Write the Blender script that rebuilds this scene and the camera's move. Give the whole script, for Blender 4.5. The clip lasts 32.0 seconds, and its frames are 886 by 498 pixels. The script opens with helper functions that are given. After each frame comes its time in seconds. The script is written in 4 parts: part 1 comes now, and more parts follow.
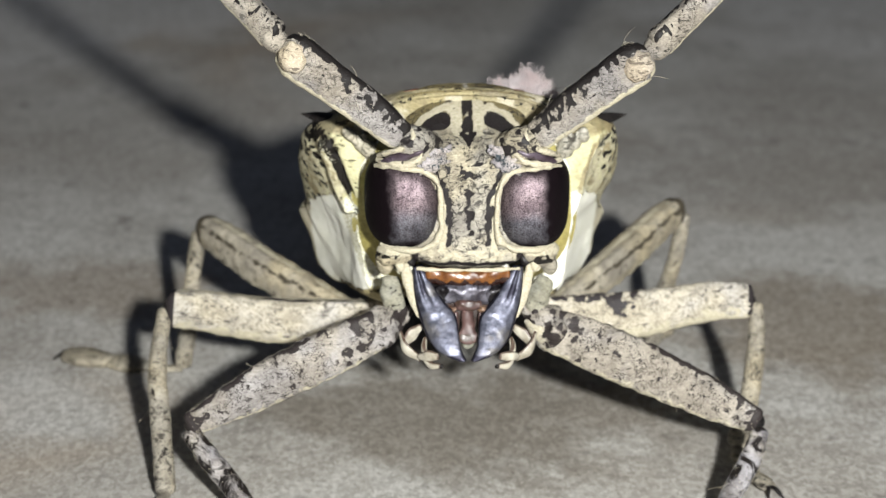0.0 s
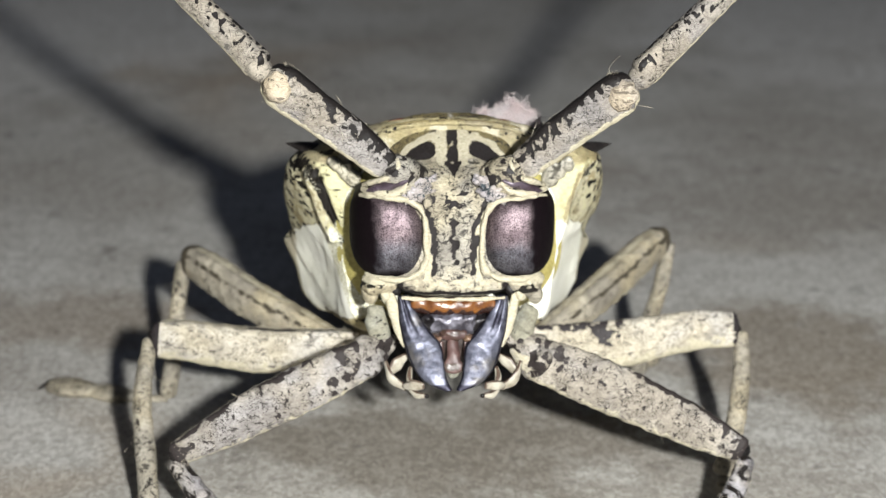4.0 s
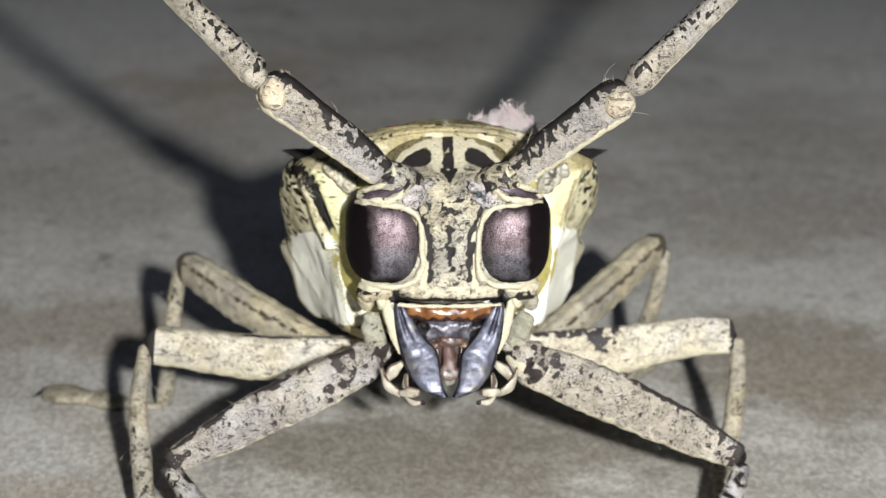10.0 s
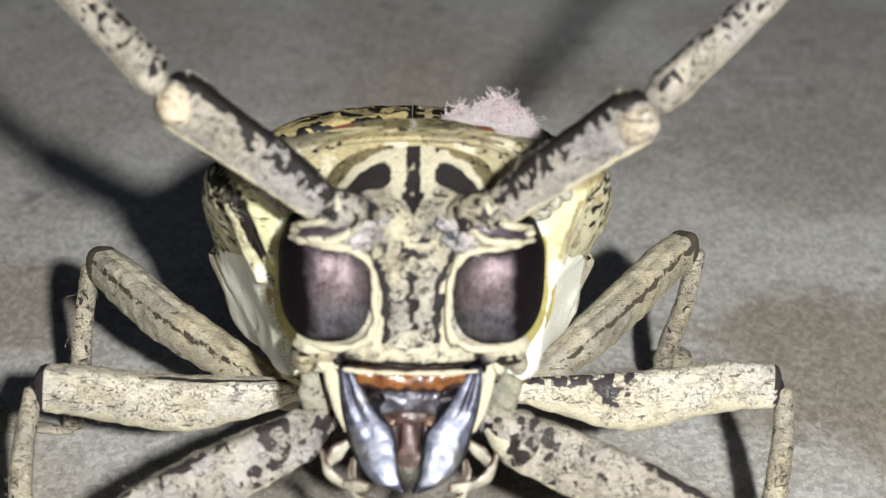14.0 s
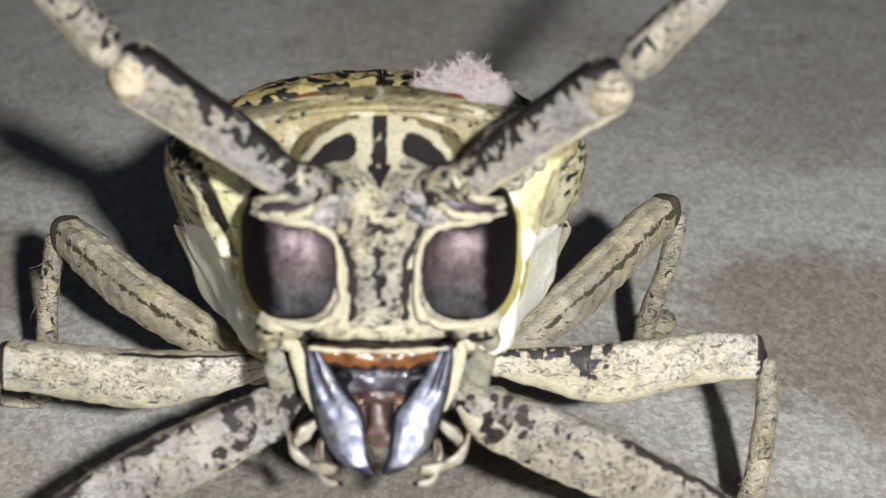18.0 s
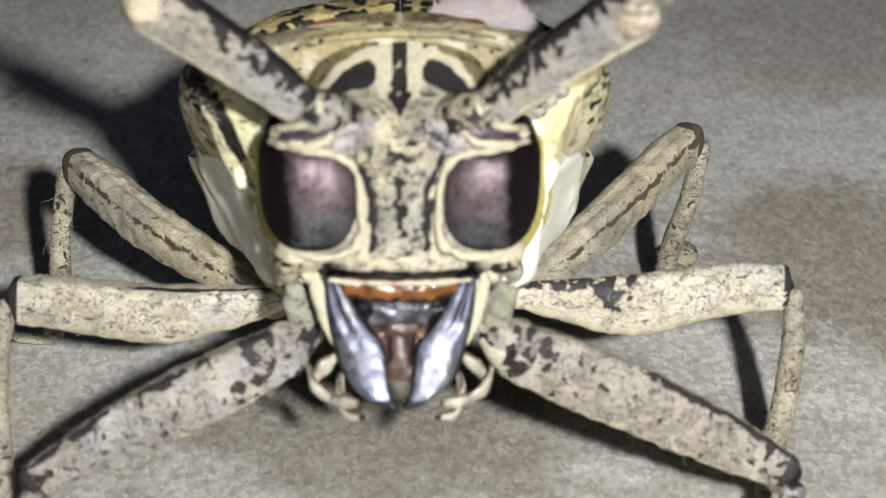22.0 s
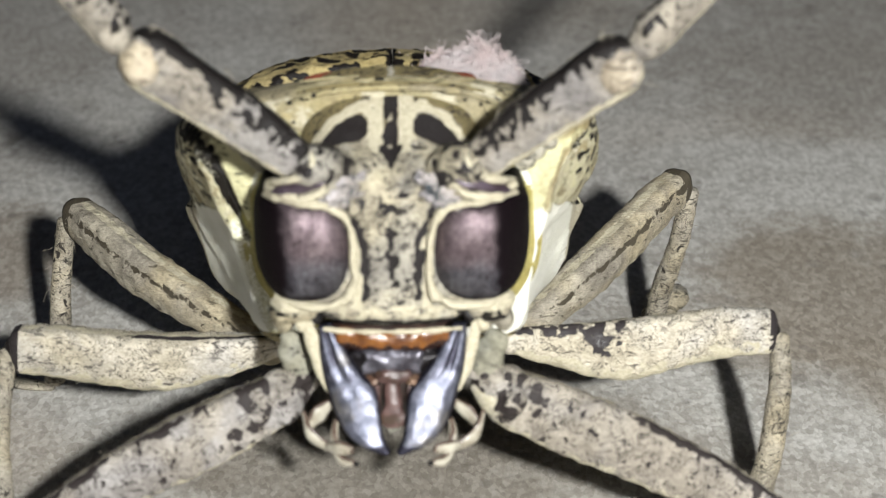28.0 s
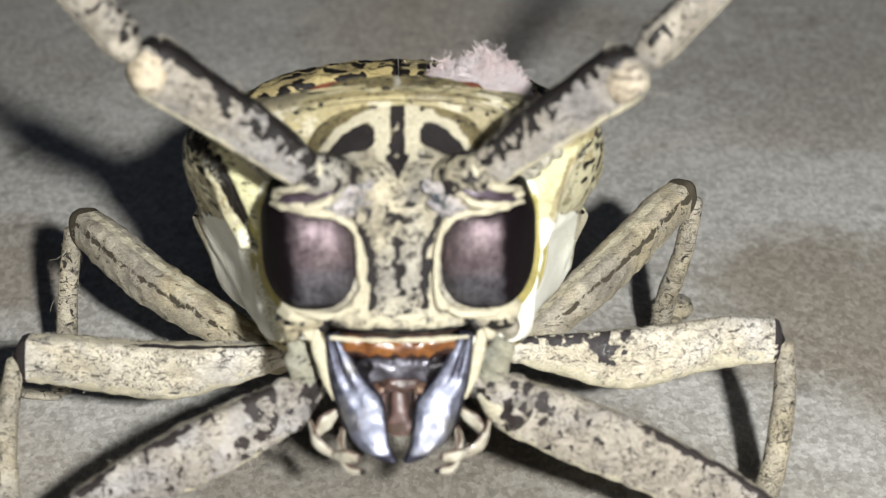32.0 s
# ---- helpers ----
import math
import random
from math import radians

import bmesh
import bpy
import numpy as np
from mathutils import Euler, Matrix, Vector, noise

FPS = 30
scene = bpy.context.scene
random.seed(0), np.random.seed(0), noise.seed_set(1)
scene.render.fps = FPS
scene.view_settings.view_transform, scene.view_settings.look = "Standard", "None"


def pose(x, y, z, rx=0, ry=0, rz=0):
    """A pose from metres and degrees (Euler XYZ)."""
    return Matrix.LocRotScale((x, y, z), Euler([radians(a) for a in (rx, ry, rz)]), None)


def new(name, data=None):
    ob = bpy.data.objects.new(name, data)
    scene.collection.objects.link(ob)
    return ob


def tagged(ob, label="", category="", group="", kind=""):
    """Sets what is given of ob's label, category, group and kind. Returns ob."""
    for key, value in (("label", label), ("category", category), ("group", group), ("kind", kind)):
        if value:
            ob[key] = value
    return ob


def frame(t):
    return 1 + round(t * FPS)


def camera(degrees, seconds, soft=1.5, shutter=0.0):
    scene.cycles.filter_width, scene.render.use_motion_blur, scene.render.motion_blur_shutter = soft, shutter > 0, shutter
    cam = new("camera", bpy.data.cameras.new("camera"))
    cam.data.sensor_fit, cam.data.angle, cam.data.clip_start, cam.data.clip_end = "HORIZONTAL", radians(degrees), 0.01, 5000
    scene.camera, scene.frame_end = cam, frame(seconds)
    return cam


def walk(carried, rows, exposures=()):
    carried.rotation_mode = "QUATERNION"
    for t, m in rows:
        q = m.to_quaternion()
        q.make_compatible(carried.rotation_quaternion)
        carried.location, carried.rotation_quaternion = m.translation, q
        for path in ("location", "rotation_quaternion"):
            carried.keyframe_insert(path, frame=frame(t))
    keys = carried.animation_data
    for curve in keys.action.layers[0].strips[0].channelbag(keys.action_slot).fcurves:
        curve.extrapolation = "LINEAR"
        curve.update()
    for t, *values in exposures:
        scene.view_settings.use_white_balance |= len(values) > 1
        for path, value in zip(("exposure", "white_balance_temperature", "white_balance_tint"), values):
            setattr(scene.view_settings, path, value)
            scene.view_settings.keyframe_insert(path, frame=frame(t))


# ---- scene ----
# ---- camera ----
MM = 0.001                      # all shapes below are laid out in millimetres
cam = camera(24.0, 32.0, soft=1.1)
cam.data.dof.use_dof = True
cam.data.dof.focus_distance = 86 * MM
cam.data.dof.aperture_fstop = 108.0
PATH = [
    (0, -4.132, -87.727, 43.298, 70.597, -0.592, -1.733),
    (0.5, -4.132, -87.727, 43.298, 70.836, -0.554, -1.86),
    (1, -4.132, -87.728, 43.298, 71.107, -0.549, -1.982),
    (1.5, -4.132, -87.728, 43.299, 71.331, -0.575, -2.037),
    (2, -4.132, -87.728, 43.298, 71.417, -0.556, -2.084),
    (2.5, -4.132, -87.728, 43.299, 71.431, -0.624, -2.08),
    (3, -4.132, -87.728, 43.298, 71.459, -0.597, -2.139),
    (3.5, -4.132, -87.728, 43.299, 71.402, -0.629, -2.128),
    (5.5, -4.132, -87.729, 43.299, 71.57, -0.577, -2.272),
    (6, -4.132, -87.728, 43.299, 71.679, -0.615, -2.288),
    (6.5, -4.132, -87.729, 43.299, 71.717, -0.554, -2.259),
    (7, -4.132, -87.728, 43.299, 71.53, -0.64, -2.119),
    (7.5, -4.132, -87.727, 43.298, 71.269, -0.616, -2.073),
    (8, -4.132, -87.728, 43.298, 71.303, -0.593, -2.127),
    (8.5, -4.132, -87.728, 43.298, 71.441, -0.614, -2.184),
    (9, -4.132, -87.728, 43.298, 71.532, -0.619, -2.277),
    (9.5, -4.132, -87.728, 43.298, 71.485, -0.607, -2.281),
    (10, -4.132, -87.728, 43.299, 71.598, -0.609, -2.275),
    (10.5, -4.132, -87.728, 43.299, 71.736, -0.621, -2.281),
    (11, -4.132, -87.729, 43.299, 71.75, -0.539, -2.309),
    (11.5, -4.132, -87.728, 43.299, 71.798, -0.592, -2.296),
    (12, -4.132, -87.729, 43.299, 71.807, -0.645, -2.262),
    (12.5, -4.132, -87.729, 43.299, 71.759, -0.563, -2.281),
    (13, -4.132, -87.728, 43.298, 71.315, -0.606, -2.402),
    (13.6, -2.713, -75.708, 44.809, 68.53, -0.895, -1.925),
    (13.8, -3.532, -68.382, 43.797, 66.777, -0.899, -1.615),
    (14, -0.4, -63.265, 45.532, 65.097, -1.151, -0.75),
    (14.5, -0.252, -62.784, 46.332, 64.576, -1.04, -1.036),
    (15, -0.646, -60.551, 44.719, 63.078, -1.196, -1.189),
    (15.3, -0.813, -61.718, 44.573, 63.259, -0.997, -1.4),
    (15.5, -0.627, -61.286, 44.896, 62.928, -1.12, -1.184),
    (17.5, 0.478, -59.967, 45.685, 62.712, -0.826, -0.828),
    (18, 0.782, -60.47, 45.72, 63.266, -0.648, -0.921),
    (18.5, 0.075, -60.339, 45.375, 62.721, -0.342, -1.081),
    (19, 0.228, -59.634, 44.832, 62.35, -0.274, -0.915),
    (19.5, 0.296, -59.359, 44.7, 61.871, -0.331, -0.934),
    (20, 0.464, -59.415, 44.745, 61.785, -0.296, -0.903),
    (20.5, 0.411, -59.239, 44.89, 61.542, -0.232, -0.912),
    (21, 0.437, -59.307, 44.792, 61.691, -0.223, -0.934),
    (21.5, 0.292, -59.263, 44.854, 61.523, -0.226, -0.969),
    (22, 0.279, -59.309, 44.755, 61.609, -0.302, -0.917),
    (22.5, 0.229, -59.34, 45.001, 61.618, -0.24, -1.047),
    (23, 0.307, -59.407, 44.954, 61.738, -0.208, -0.996),
    (23.5, 0.291, -59.577, 44.998, 61.884, -0.204, -1.04),
    (24, 0.279, -59.644, 45.071, 61.953, -0.149, -1.061),
    (24.5, 0.121, -59.641, 45.087, 61.951, -0.136, -1.095),
    (25, 0.261, -59.702, 45.073, 61.996, -0.101, -0.952),
    (25.5, 0.213, -59.645, 45.147, 62.024, -0.129, -1.006),
    (27.5, 0.449, -60.11, 45.889, 62.262, 0.022, -1.055),
    (28, 0.646, -60.333, 46.038, 62.428, 0.067, -1.027),
    (28.5, 0.33, -60.033, 45.728, 62.444, 0.099, -1.185),
    (29, 0.265, -59.976, 45.751, 62.385, 0.073, -1.078),
    (29.5, 0.509, -60.239, 45.959, 62.511, 0.139, -0.968),
    (30, 0.458, -60.11, 45.572, 62.739, 0.1, -0.977),
    (30.5, 0.347, -60.083, 45.535, 62.728, 0.041, -0.927),
    (31, 0.37, -60.034, 45.621, 62.698, 0.021, -0.922),
    (31.5, 0.41, -60.079, 45.773, 62.647, 0.079, -0.947),
    (32, 0.441, -60.689, 46.016, 62.823, 0.062, -1.008),
]
walk(cam, [(t, pose(x * MM, y * MM, z * MM, rx, ry, rz)) for t, x, y, z, rx, ry, rz in PATH],
     [(0.0, 0.0), (1.0, 0.02), (2.0, 0.23), (3.0, 0.17), (6.0, 0.05), (8.0, 0.12), (10.0, 0.1), (12.0, 0.05), (13.1, 0.08), (13.6, -0.15), (14.0, -0.34), (14.8, -0.66), (15.5, -0.62), (18.0, -0.58), (20.0, -0.56), (23.0, -0.6), (25.0, -0.63), (29.0, -0.48), (31.0, -0.41), (32.0, -0.42)])

# ---- light: a dim room around; the torch beside the lens is built and carried below ----
world = bpy.data.worlds.new("night_room")
world.use_nodes = True
scene.world = world
world.node_tree.nodes["Background"].inputs[0].default_value = (0.72, 0.84, 1.15, 1)
world.node_tree.nodes["Background"].inputs[1].default_value = 0.044



# ---- materials ----
def shader(name, rough=0.6, metal=0.0, spec=0.5):
    m = bpy.data.materials.new(name)
    m.use_nodes = True
    nt = m.node_tree
    b = nt.nodes["Principled BSDF"]
    b.inputs["Roughness"].default_value = rough
    b.inputs["Metallic"].default_value = metal
    b.inputs["Specular IOR Level"].default_value = spec
    return m, nt, b


def coords(nt, stretch=(1, 1, 1)):
    tc = nt.nodes.new("ShaderNodeTexCoord")
    mp = nt.nodes.new("ShaderNodeMapping")
    mp.inputs["Scale"].default_value = stretch
    nt.links.new(tc.outputs["Object"], mp.inputs["Vector"])
    return mp.outputs["Vector"]


def grain(nt, vec, scale, detail=3.0, rough=0.55, warp=0.0):
    n = nt.nodes.new("ShaderNodeTexNoise")
    nt.links.new(vec, n.inputs["Vector"])
    n.inputs["Scale"].default_value = scale
    n.inputs["Detail"].default_value = detail
    n.inputs["Roughness"].default_value = rough
    n.inputs["Distortion"].default_value = warp
    return n.outputs["Fac"]


def cells(nt, vec, scale, feature="F1", random=1.0):
    n = nt.nodes.new("ShaderNodeTexVoronoi")
    n.feature = feature
    nt.links.new(vec, n.inputs["Vector"])
    n.inputs["Scale"].default_value = scale
    n.inputs["Randomness"].default_value = random
    return n.outputs["Distance"]


def ramp(nt, fac, lo, hi, a=0.0, b=1.0):
    n = nt.nodes.new("ShaderNodeMapRange")
    n.interpolation_type = "SMOOTHSTEP"
    nt.links.new(fac, n.inputs["Value"])
    for key, v in (("From Min", lo), ("From Max", hi), ("To Min", a), ("To Max", b)):
        n.inputs[key].default_value = v
    return n.outputs["Result"]


def calc(nt, op, a, b):
    n = nt.nodes.new("ShaderNodeMath")
    n.operation = op.rstrip("_")
    for i, v in enumerate((a, b)):
        if isinstance(v, (int, float)):
            n.inputs[i].default_value = v
        else:
            nt.links.new(v, n.inputs[i])
    n.use_clamp = op in ("ADD", "MULTIPLY", "SUBTRACT")
    return n.outputs[0]


def blend(nt, fac, a, b, how="MIX"):
    n = nt.nodes.new("ShaderNodeMix")
    n.data_type, n.blend_type = "RGBA", how
    if isinstance(fac, (int, float)):
        n.inputs[0].default_value = fac
    else:
        nt.links.new(fac, n.inputs[0])
    for i, v in ((6, a), (7, b)):
        if isinstance(v, tuple):
            n.inputs[i].default_value = (*v, 1)
        else:
            nt.links.new(v, n.inputs[i])
    return n.outputs[2]


def attribute(nt, name):
    n = nt.nodes.new("ShaderNodeAttribute")
    n.attribute_name = name
    return n.outputs["Fac"]


def relief(nt, b, height, depth, strength=1.0):
    n = nt.nodes.new("ShaderNodeBump")
    n.inputs["Strength"].default_value = strength
    n.inputs["Distance"].default_value = depth
    nt.links.new(height, n.inputs["Height"])
    nt.links.new(n.outputs["Normal"], b.inputs["Normal"])


def pelt(name, pale, tone, dark, fleck=2200.0, amount=0.6, stretch=(1, 1, 1), rough=0.62, hair=9000.0, net=0.0, curl=0.5, gold=(0.70, 0.66, 0.34)):
    """Short felt of hairs over dark horn: pale with a second tone, dark bare flecks, and the marks that the mesh carries."""
    m, nt, b = shader(name, rough, 0.0, 0.22)
    v = coords(nt, stretch)
    patch = ramp(nt, grain(nt, v, 420, 3, 0.6), 0.38, 0.62)
    base = blend(nt, patch, pale, tone)
    base = blend(nt, 0.8, base, blend(nt, ramp(nt, grain(nt, v, 1100, 3, 0.6, 0.8), 0.36, 0.64), (0.66, 0.65, 0.64), (0.92, 0.91, 0.90)), "MULTIPLY")
    hairs = grain(nt, coords(nt, (stretch[0] * 0.8, stretch[1], stretch[2] * 1.6)), hair, 2, 0.6, 0.6)
    base = blend(nt, 0.75, base, blend(nt, ramp(nt, hairs, 0.3, 0.7), (0.62, 0.61, 0.60), (1.05, 1.05, 1.05)), "MULTIPLY")
    soft = grain(nt, v, 3200, 2, 0.5, 0.5)
    base = blend(nt, 1.0, base, blend(nt, ramp(nt, grain(nt, v, 260, 3, 0.6, 0.5), 0.38, 0.62), (1.05, 1.0, 0.90), (0.95, 0.95, 0.99)), "MULTIPLY")
    bare = ramp(nt, grain(nt, v, fleck, 3, 0.65, 1.1), amount, amount + 0.09)
    mark = ramp(nt, calc(nt, "ADD", attribute(nt, "mark"), ramp(nt, soft, 0.2, 0.8, -0.26, 0.26)), 0.40, 0.62)
    cream = ramp(nt, calc(nt, "ADD", attribute(nt, "cream"), ramp(nt, soft, 0.2, 0.8, -0.2, 0.2)), 0.36, 0.64)
    swirl = None
    for tilt, turn in ((0.6, 0.3), (-0.7, 0.5), (0.1, -0.4)):
        mp = nt.nodes.new("ShaderNodeMapping")
        mp.inputs["Rotation"].default_value = (turn, tilt, 0.4 * tilt)
        mp.inputs["Scale"].default_value = (0.34, 1.0, 1.25)
        nt.links.new(v, mp.inputs["Vector"])
        one = ramp(nt, grain(nt, mp.outputs["Vector"], fleck * 2.1, 1, 0.4, 0.9), 0.70 - 0.06 * curl, 0.76 - 0.06 * curl, 0.0, 0.85)
        swirl = one if swirl is None else calc(nt, "MAXIMUM", swirl, one)
    swirl = calc(nt, "MULTIPLY", swirl, ramp(nt, grain(nt, v, fleck * 0.35, 2, 0.5), 0.40, 0.55, 0.25, 1.0))
    if net:
        lines = calc(nt, "ABSOLUTE", calc(nt, "SUBTRACT_", grain(nt, v, fleck * 1.25, 2, 0.5, 1.6), 0.5), 0)
        lines = ramp(nt, lines, 0.012, 0.030, net, 0.0)
        swirl = calc(nt, "MAXIMUM", swirl, calc(nt, "MULTIPLY", lines, ramp(nt, grain(nt, v, fleck * 0.55, 2, 0.5), 0.38, 0.48)))
    bare = calc(nt, "MAXIMUM", bare, swirl)
    bare = calc(nt, "MULTIPLY", bare, calc(nt, "SUBTRACT", 1.0, cream))
    bare = calc(nt, "MAXIMUM", bare, mark)
    base = blend(nt, cream, base, blend(nt, ramp(nt, hairs, 0.3, 0.7), (0.50, 0.455, 0.33), (0.68, 0.63, 0.48)))
    tint = ramp(nt, calc(nt, "ADD", attribute(nt, "gold"), ramp(nt, soft, 0.2, 0.8, -0.2, 0.2)), 0.2, 0.8)
    base = blend(nt, tint, base, blend(nt, ramp(nt, hairs, 0.3, 0.7), tuple(0.82 * c for c in gold), gold))
    base = blend(nt, 1.0, base, (0.80, 0.79, 0.78), "MULTIPLY")
    milk = ramp(nt, calc(nt, "ADD", attribute(nt, "white"), ramp(nt, hairs, 0.2, 0.8, -0.15, 0.15)), 0.4, 0.6)
    base = blend(nt, milk, base, blend(nt, ramp(nt, grain(nt, v, 260, 4, 0.6, 0.8), 0.35, 0.65), (0.86, 0.85, 0.76), (0.77, 0.76, 0.65)))
    bare = calc(nt, "MULTIPLY", bare, calc(nt, "SUBTRACT", 1.0, milk))
    base = blend(nt, bare, base, dark)
    nt.links.new(base, b.inputs["Base Color"])
    nt.links.new(calc(nt, "SUBTRACT", ramp(nt, bare, 0, 1, rough, 0.58), ramp(nt, grain(nt, v, 700, 2), 0.5, 0.75, 0.0, 0.2)), b.inputs["Roughness"])
    relief(nt, b, calc(nt, "SUBTRACT", calc(nt, "MULTIPLY", hairs, 0.6), calc(nt, "MULTIPLY", bare, 0.3)), 0.00011, 1.0)
    return m


def horn(name, colour, other, rough=0.25, metal=0.0, spec=0.6, scale=1500.0, edge=(0.05, 0.03, 0.02)):
    """Bare horn or membrane in two mottled tones, with the darker marks that the mesh carries."""
    m, nt, b = shader(name, rough, metal, spec)
    v = coords(nt)
    n = grain(nt, v, scale, 4, 0.6)
    c = blend(nt, ramp(nt, n, 0.35, 0.65), colour, other)
    mark = calc(nt, "ADD", attribute(nt, "mark"), ramp(nt, grain(nt, v, 2600, 3), 0.2, 0.8, -0.25, 0.25))
    nt.links.new(blend(nt, ramp(nt, mark, 0.3, 0.75), c, edge), b.inputs["Base Color"])
    nt.links.new(ramp(nt, grain(nt, v, scale * 2.5, 3), 0.3, 0.7, rough * 0.75, rough * 1.35), b.inputs["Roughness"])
    relief(nt, b, grain(nt, v, scale * 3, 3), 0.00005, 0.8)
    return m


DARK = (0.011, 0.0085, 0.0075)
m_head = pelt("head_felt", (0.69, 0.66, 0.54), (0.46, 0.44, 0.38), (0.018, 0.015, 0.015), 1650, 0.585, net=0.8, curl=0.6, gold=(0.23, 0.19, 0.095))
m_horn_face = pelt("lower_face_felt", (0.62, 0.58, 0.45), (0.44, 0.41, 0.33), (0.014, 0.012, 0.010), 1500, 0.64, net=0.3, curl=0.2)
m_antenna = pelt("antenna_felt", (0.52, 0.50, 0.465), (0.39, 0.372, 0.35), (0.011, 0.009, 0.0085), 1900, 0.65, net=0.6, curl=0.45)
m_femur = pelt("femur_felt", (0.58, 0.56, 0.53), (0.43, 0.41, 0.385), (0.030, 0.024, 0.023), 2300, 0.67, net=0.95, curl=0.35)
m_femur_pale = pelt("pale_femur_felt", (0.86, 0.84, 0.77), (0.72, 0.69, 0.60), (0.03, 0.025, 0.026), 2100, 0.68, rough=0.38, net=0.75, curl=0.5)
m_femur_hind = pelt("hind_femur_felt", (0.60, 0.555, 0.43), (0.46, 0.425, 0.34), (0.06, 0.05, 0.035), 1500, 0.68, net=0.25, curl=0.3)
m_tibia = pelt("tibia_felt", (0.64, 0.60, 0.49), (0.46, 0.43, 0.35), (0.03, 0.026, 0.022), 1700, 0.57, net=0.6, curl=1.0)
# the front shin's pale patches paint silvery highlights on dark glossy horn
m_tibia_front = pelt("front_tibia_felt_with_glints", (0.62, 0.61, 0.62), (0.26, 0.25, 0.26), DARK, 800, 0.47, rough=0.32, net=0.5)
m_pronotum = pelt("pronotum_felt", (0.58, 0.52, 0.30), (0.42, 0.37, 0.24), (0.01, 0.008, 0.006), 1500, 0.68, curl=0.3, gold=(0.80, 0.77, 0.47))
m_flank = pelt("white_flank_felt", (0.74, 0.73, 0.63), (0.56, 0.55, 0.47), (0.05, 0.045, 0.035), 1100, 0.60, net=0.6, hair=6000)
m_collar = pelt("yellow_collar_felt", (0.74, 0.68, 0.28), (0.60, 0.55, 0.20), (0.3, 0.26, 0.0933), 900, 0.75, hair=6000, curl=-1.0)
m_elytra = pelt("elytra_felt", (0.62, 0.53, 0.27), (0.50, 0.43, 0.24), (0.008, 0.006, 0.005), 1300, 0.64)
m_belly = pelt("belly_felt", (0.218, 0.192, 0.127), (0.154, 0.141, 0.105), (0.03, 0.025, 0.015), 1200, 0.6)
m_red = pelt("red_felt", (0.42, 0.12, 0.07), (0.30, 0.09, 0.05), (0.05, 0.02, 0.015), 1500, 0.64)
m_scar = pelt("tan_scar", (0.72, 0.65, 0.52), (0.52, 0.46, 0.37), (0.10, 0.08, 0.06), 1600, 0.60, curl=0.8)
m_joint = horn("black_joint_horn", (0.008, 0.007, 0.007), (0.018, 0.015, 0.014), 0.5, 0.0, 0.2)
m_groove = horn("purplish_brown_horn", (0.035, 0.022, 0.028), (0.11, 0.085, 0.11), 0.32, 0.2, 0.6, 900)
m_clypeus = horn("orange_membrane", (0.20, 0.075, 0.014), (0.075, 0.024, 0.008), 0.3, 0.0, 0.5, 900, (0.02, 0.008, 0.006))
m_labrum = horn("brown_labrum_horn", (0.045, 0.04, 0.05), (0.19, 0.185, 0.22), 0.4, 0.5, 0.6, 1300, (0.008, 0.006, 0.007))
m_tongue = horn("reddish_tongue", (0.11, 0.062, 0.055), (0.035, 0.018, 0.016), 0.4, 0.0, 0.5, 1000)
m_lobe = horn("tan_membrane", (0.22, 0.14, 0.09), (0.09, 0.045, 0.03), 0.4)
m_mouth_shade = horn("dark_mouth_hollow_shade", (0.05, 0.028, 0.022), (0.02, 0.014, 0.012), 0.4)
m_callus_glint = pelt("lilac_white_callus_glint", (0.66, 0.64, 0.68), (0.46, 0.44, 0.46), (0.03, 0.042, 0.05), 1500, 0.58, net=1.0, rough=0.34, curl=0.2)
m_palp = horn("pale_palp_horn", (0.47, 0.44, 0.36), (0.24, 0.21, 0.16), 0.32, 0.0, 0.6, 900, (0.09, 0.06, 0.045))
m_olive = pelt("olive_felt", (0.34, 0.29, 0.14), (0.22, 0.18, 0.10), (0.014, 0.011, 0.008), 1500, 0.62, curl=0.5)
m_gula = pelt("grey_cheek_felt", (0.45, 0.46, 0.40), (0.30, 0.31, 0.26), (0.05, 0.045, 0.04), 2600, 0.6, curl=-0.3)


def jaw_material():
    """Dark blue-black horn with a silvery reflection painted on its broad face, and the dark edges that the mesh
    carries.
    """
    m, nt, b = shader("steel_black_mandible_horn", 0.5, 0.7, 0.5)
    v = coords(nt)
    silver_sheen = ramp(nt, calc(nt, "ADD", attribute(nt, "mark"), ramp(nt, grain(nt, v, 1500, 4, 0.65), 0.2, 0.8, -0.3, 0.3)), 0.2, 0.8, 1.0, 0.0)
    c = blend(nt, ramp(nt, grain(nt, v, 2000, 4, 0.65), 0.3, 0.7), (0.075, 0.08, 0.108), (0.20, 0.205, 0.26))
    c = blend(nt, ramp(nt, grain(nt, v, 700, 3), 0.52, 0.68, 0.0, 0.6), c, (0.20, 0.18, 0.145))
    nt.links.new(blend(nt, silver_sheen, (0.022, 0.021, 0.034), c), b.inputs["Base Color"])
    nt.links.new(ramp(nt, grain(nt, v, 2200, 3), 0.3, 0.7, 0.38, 0.54), b.inputs["Roughness"])
    relief(nt, b, grain(nt, v, 2600, 4), 0.00005, 0.8)
    return m


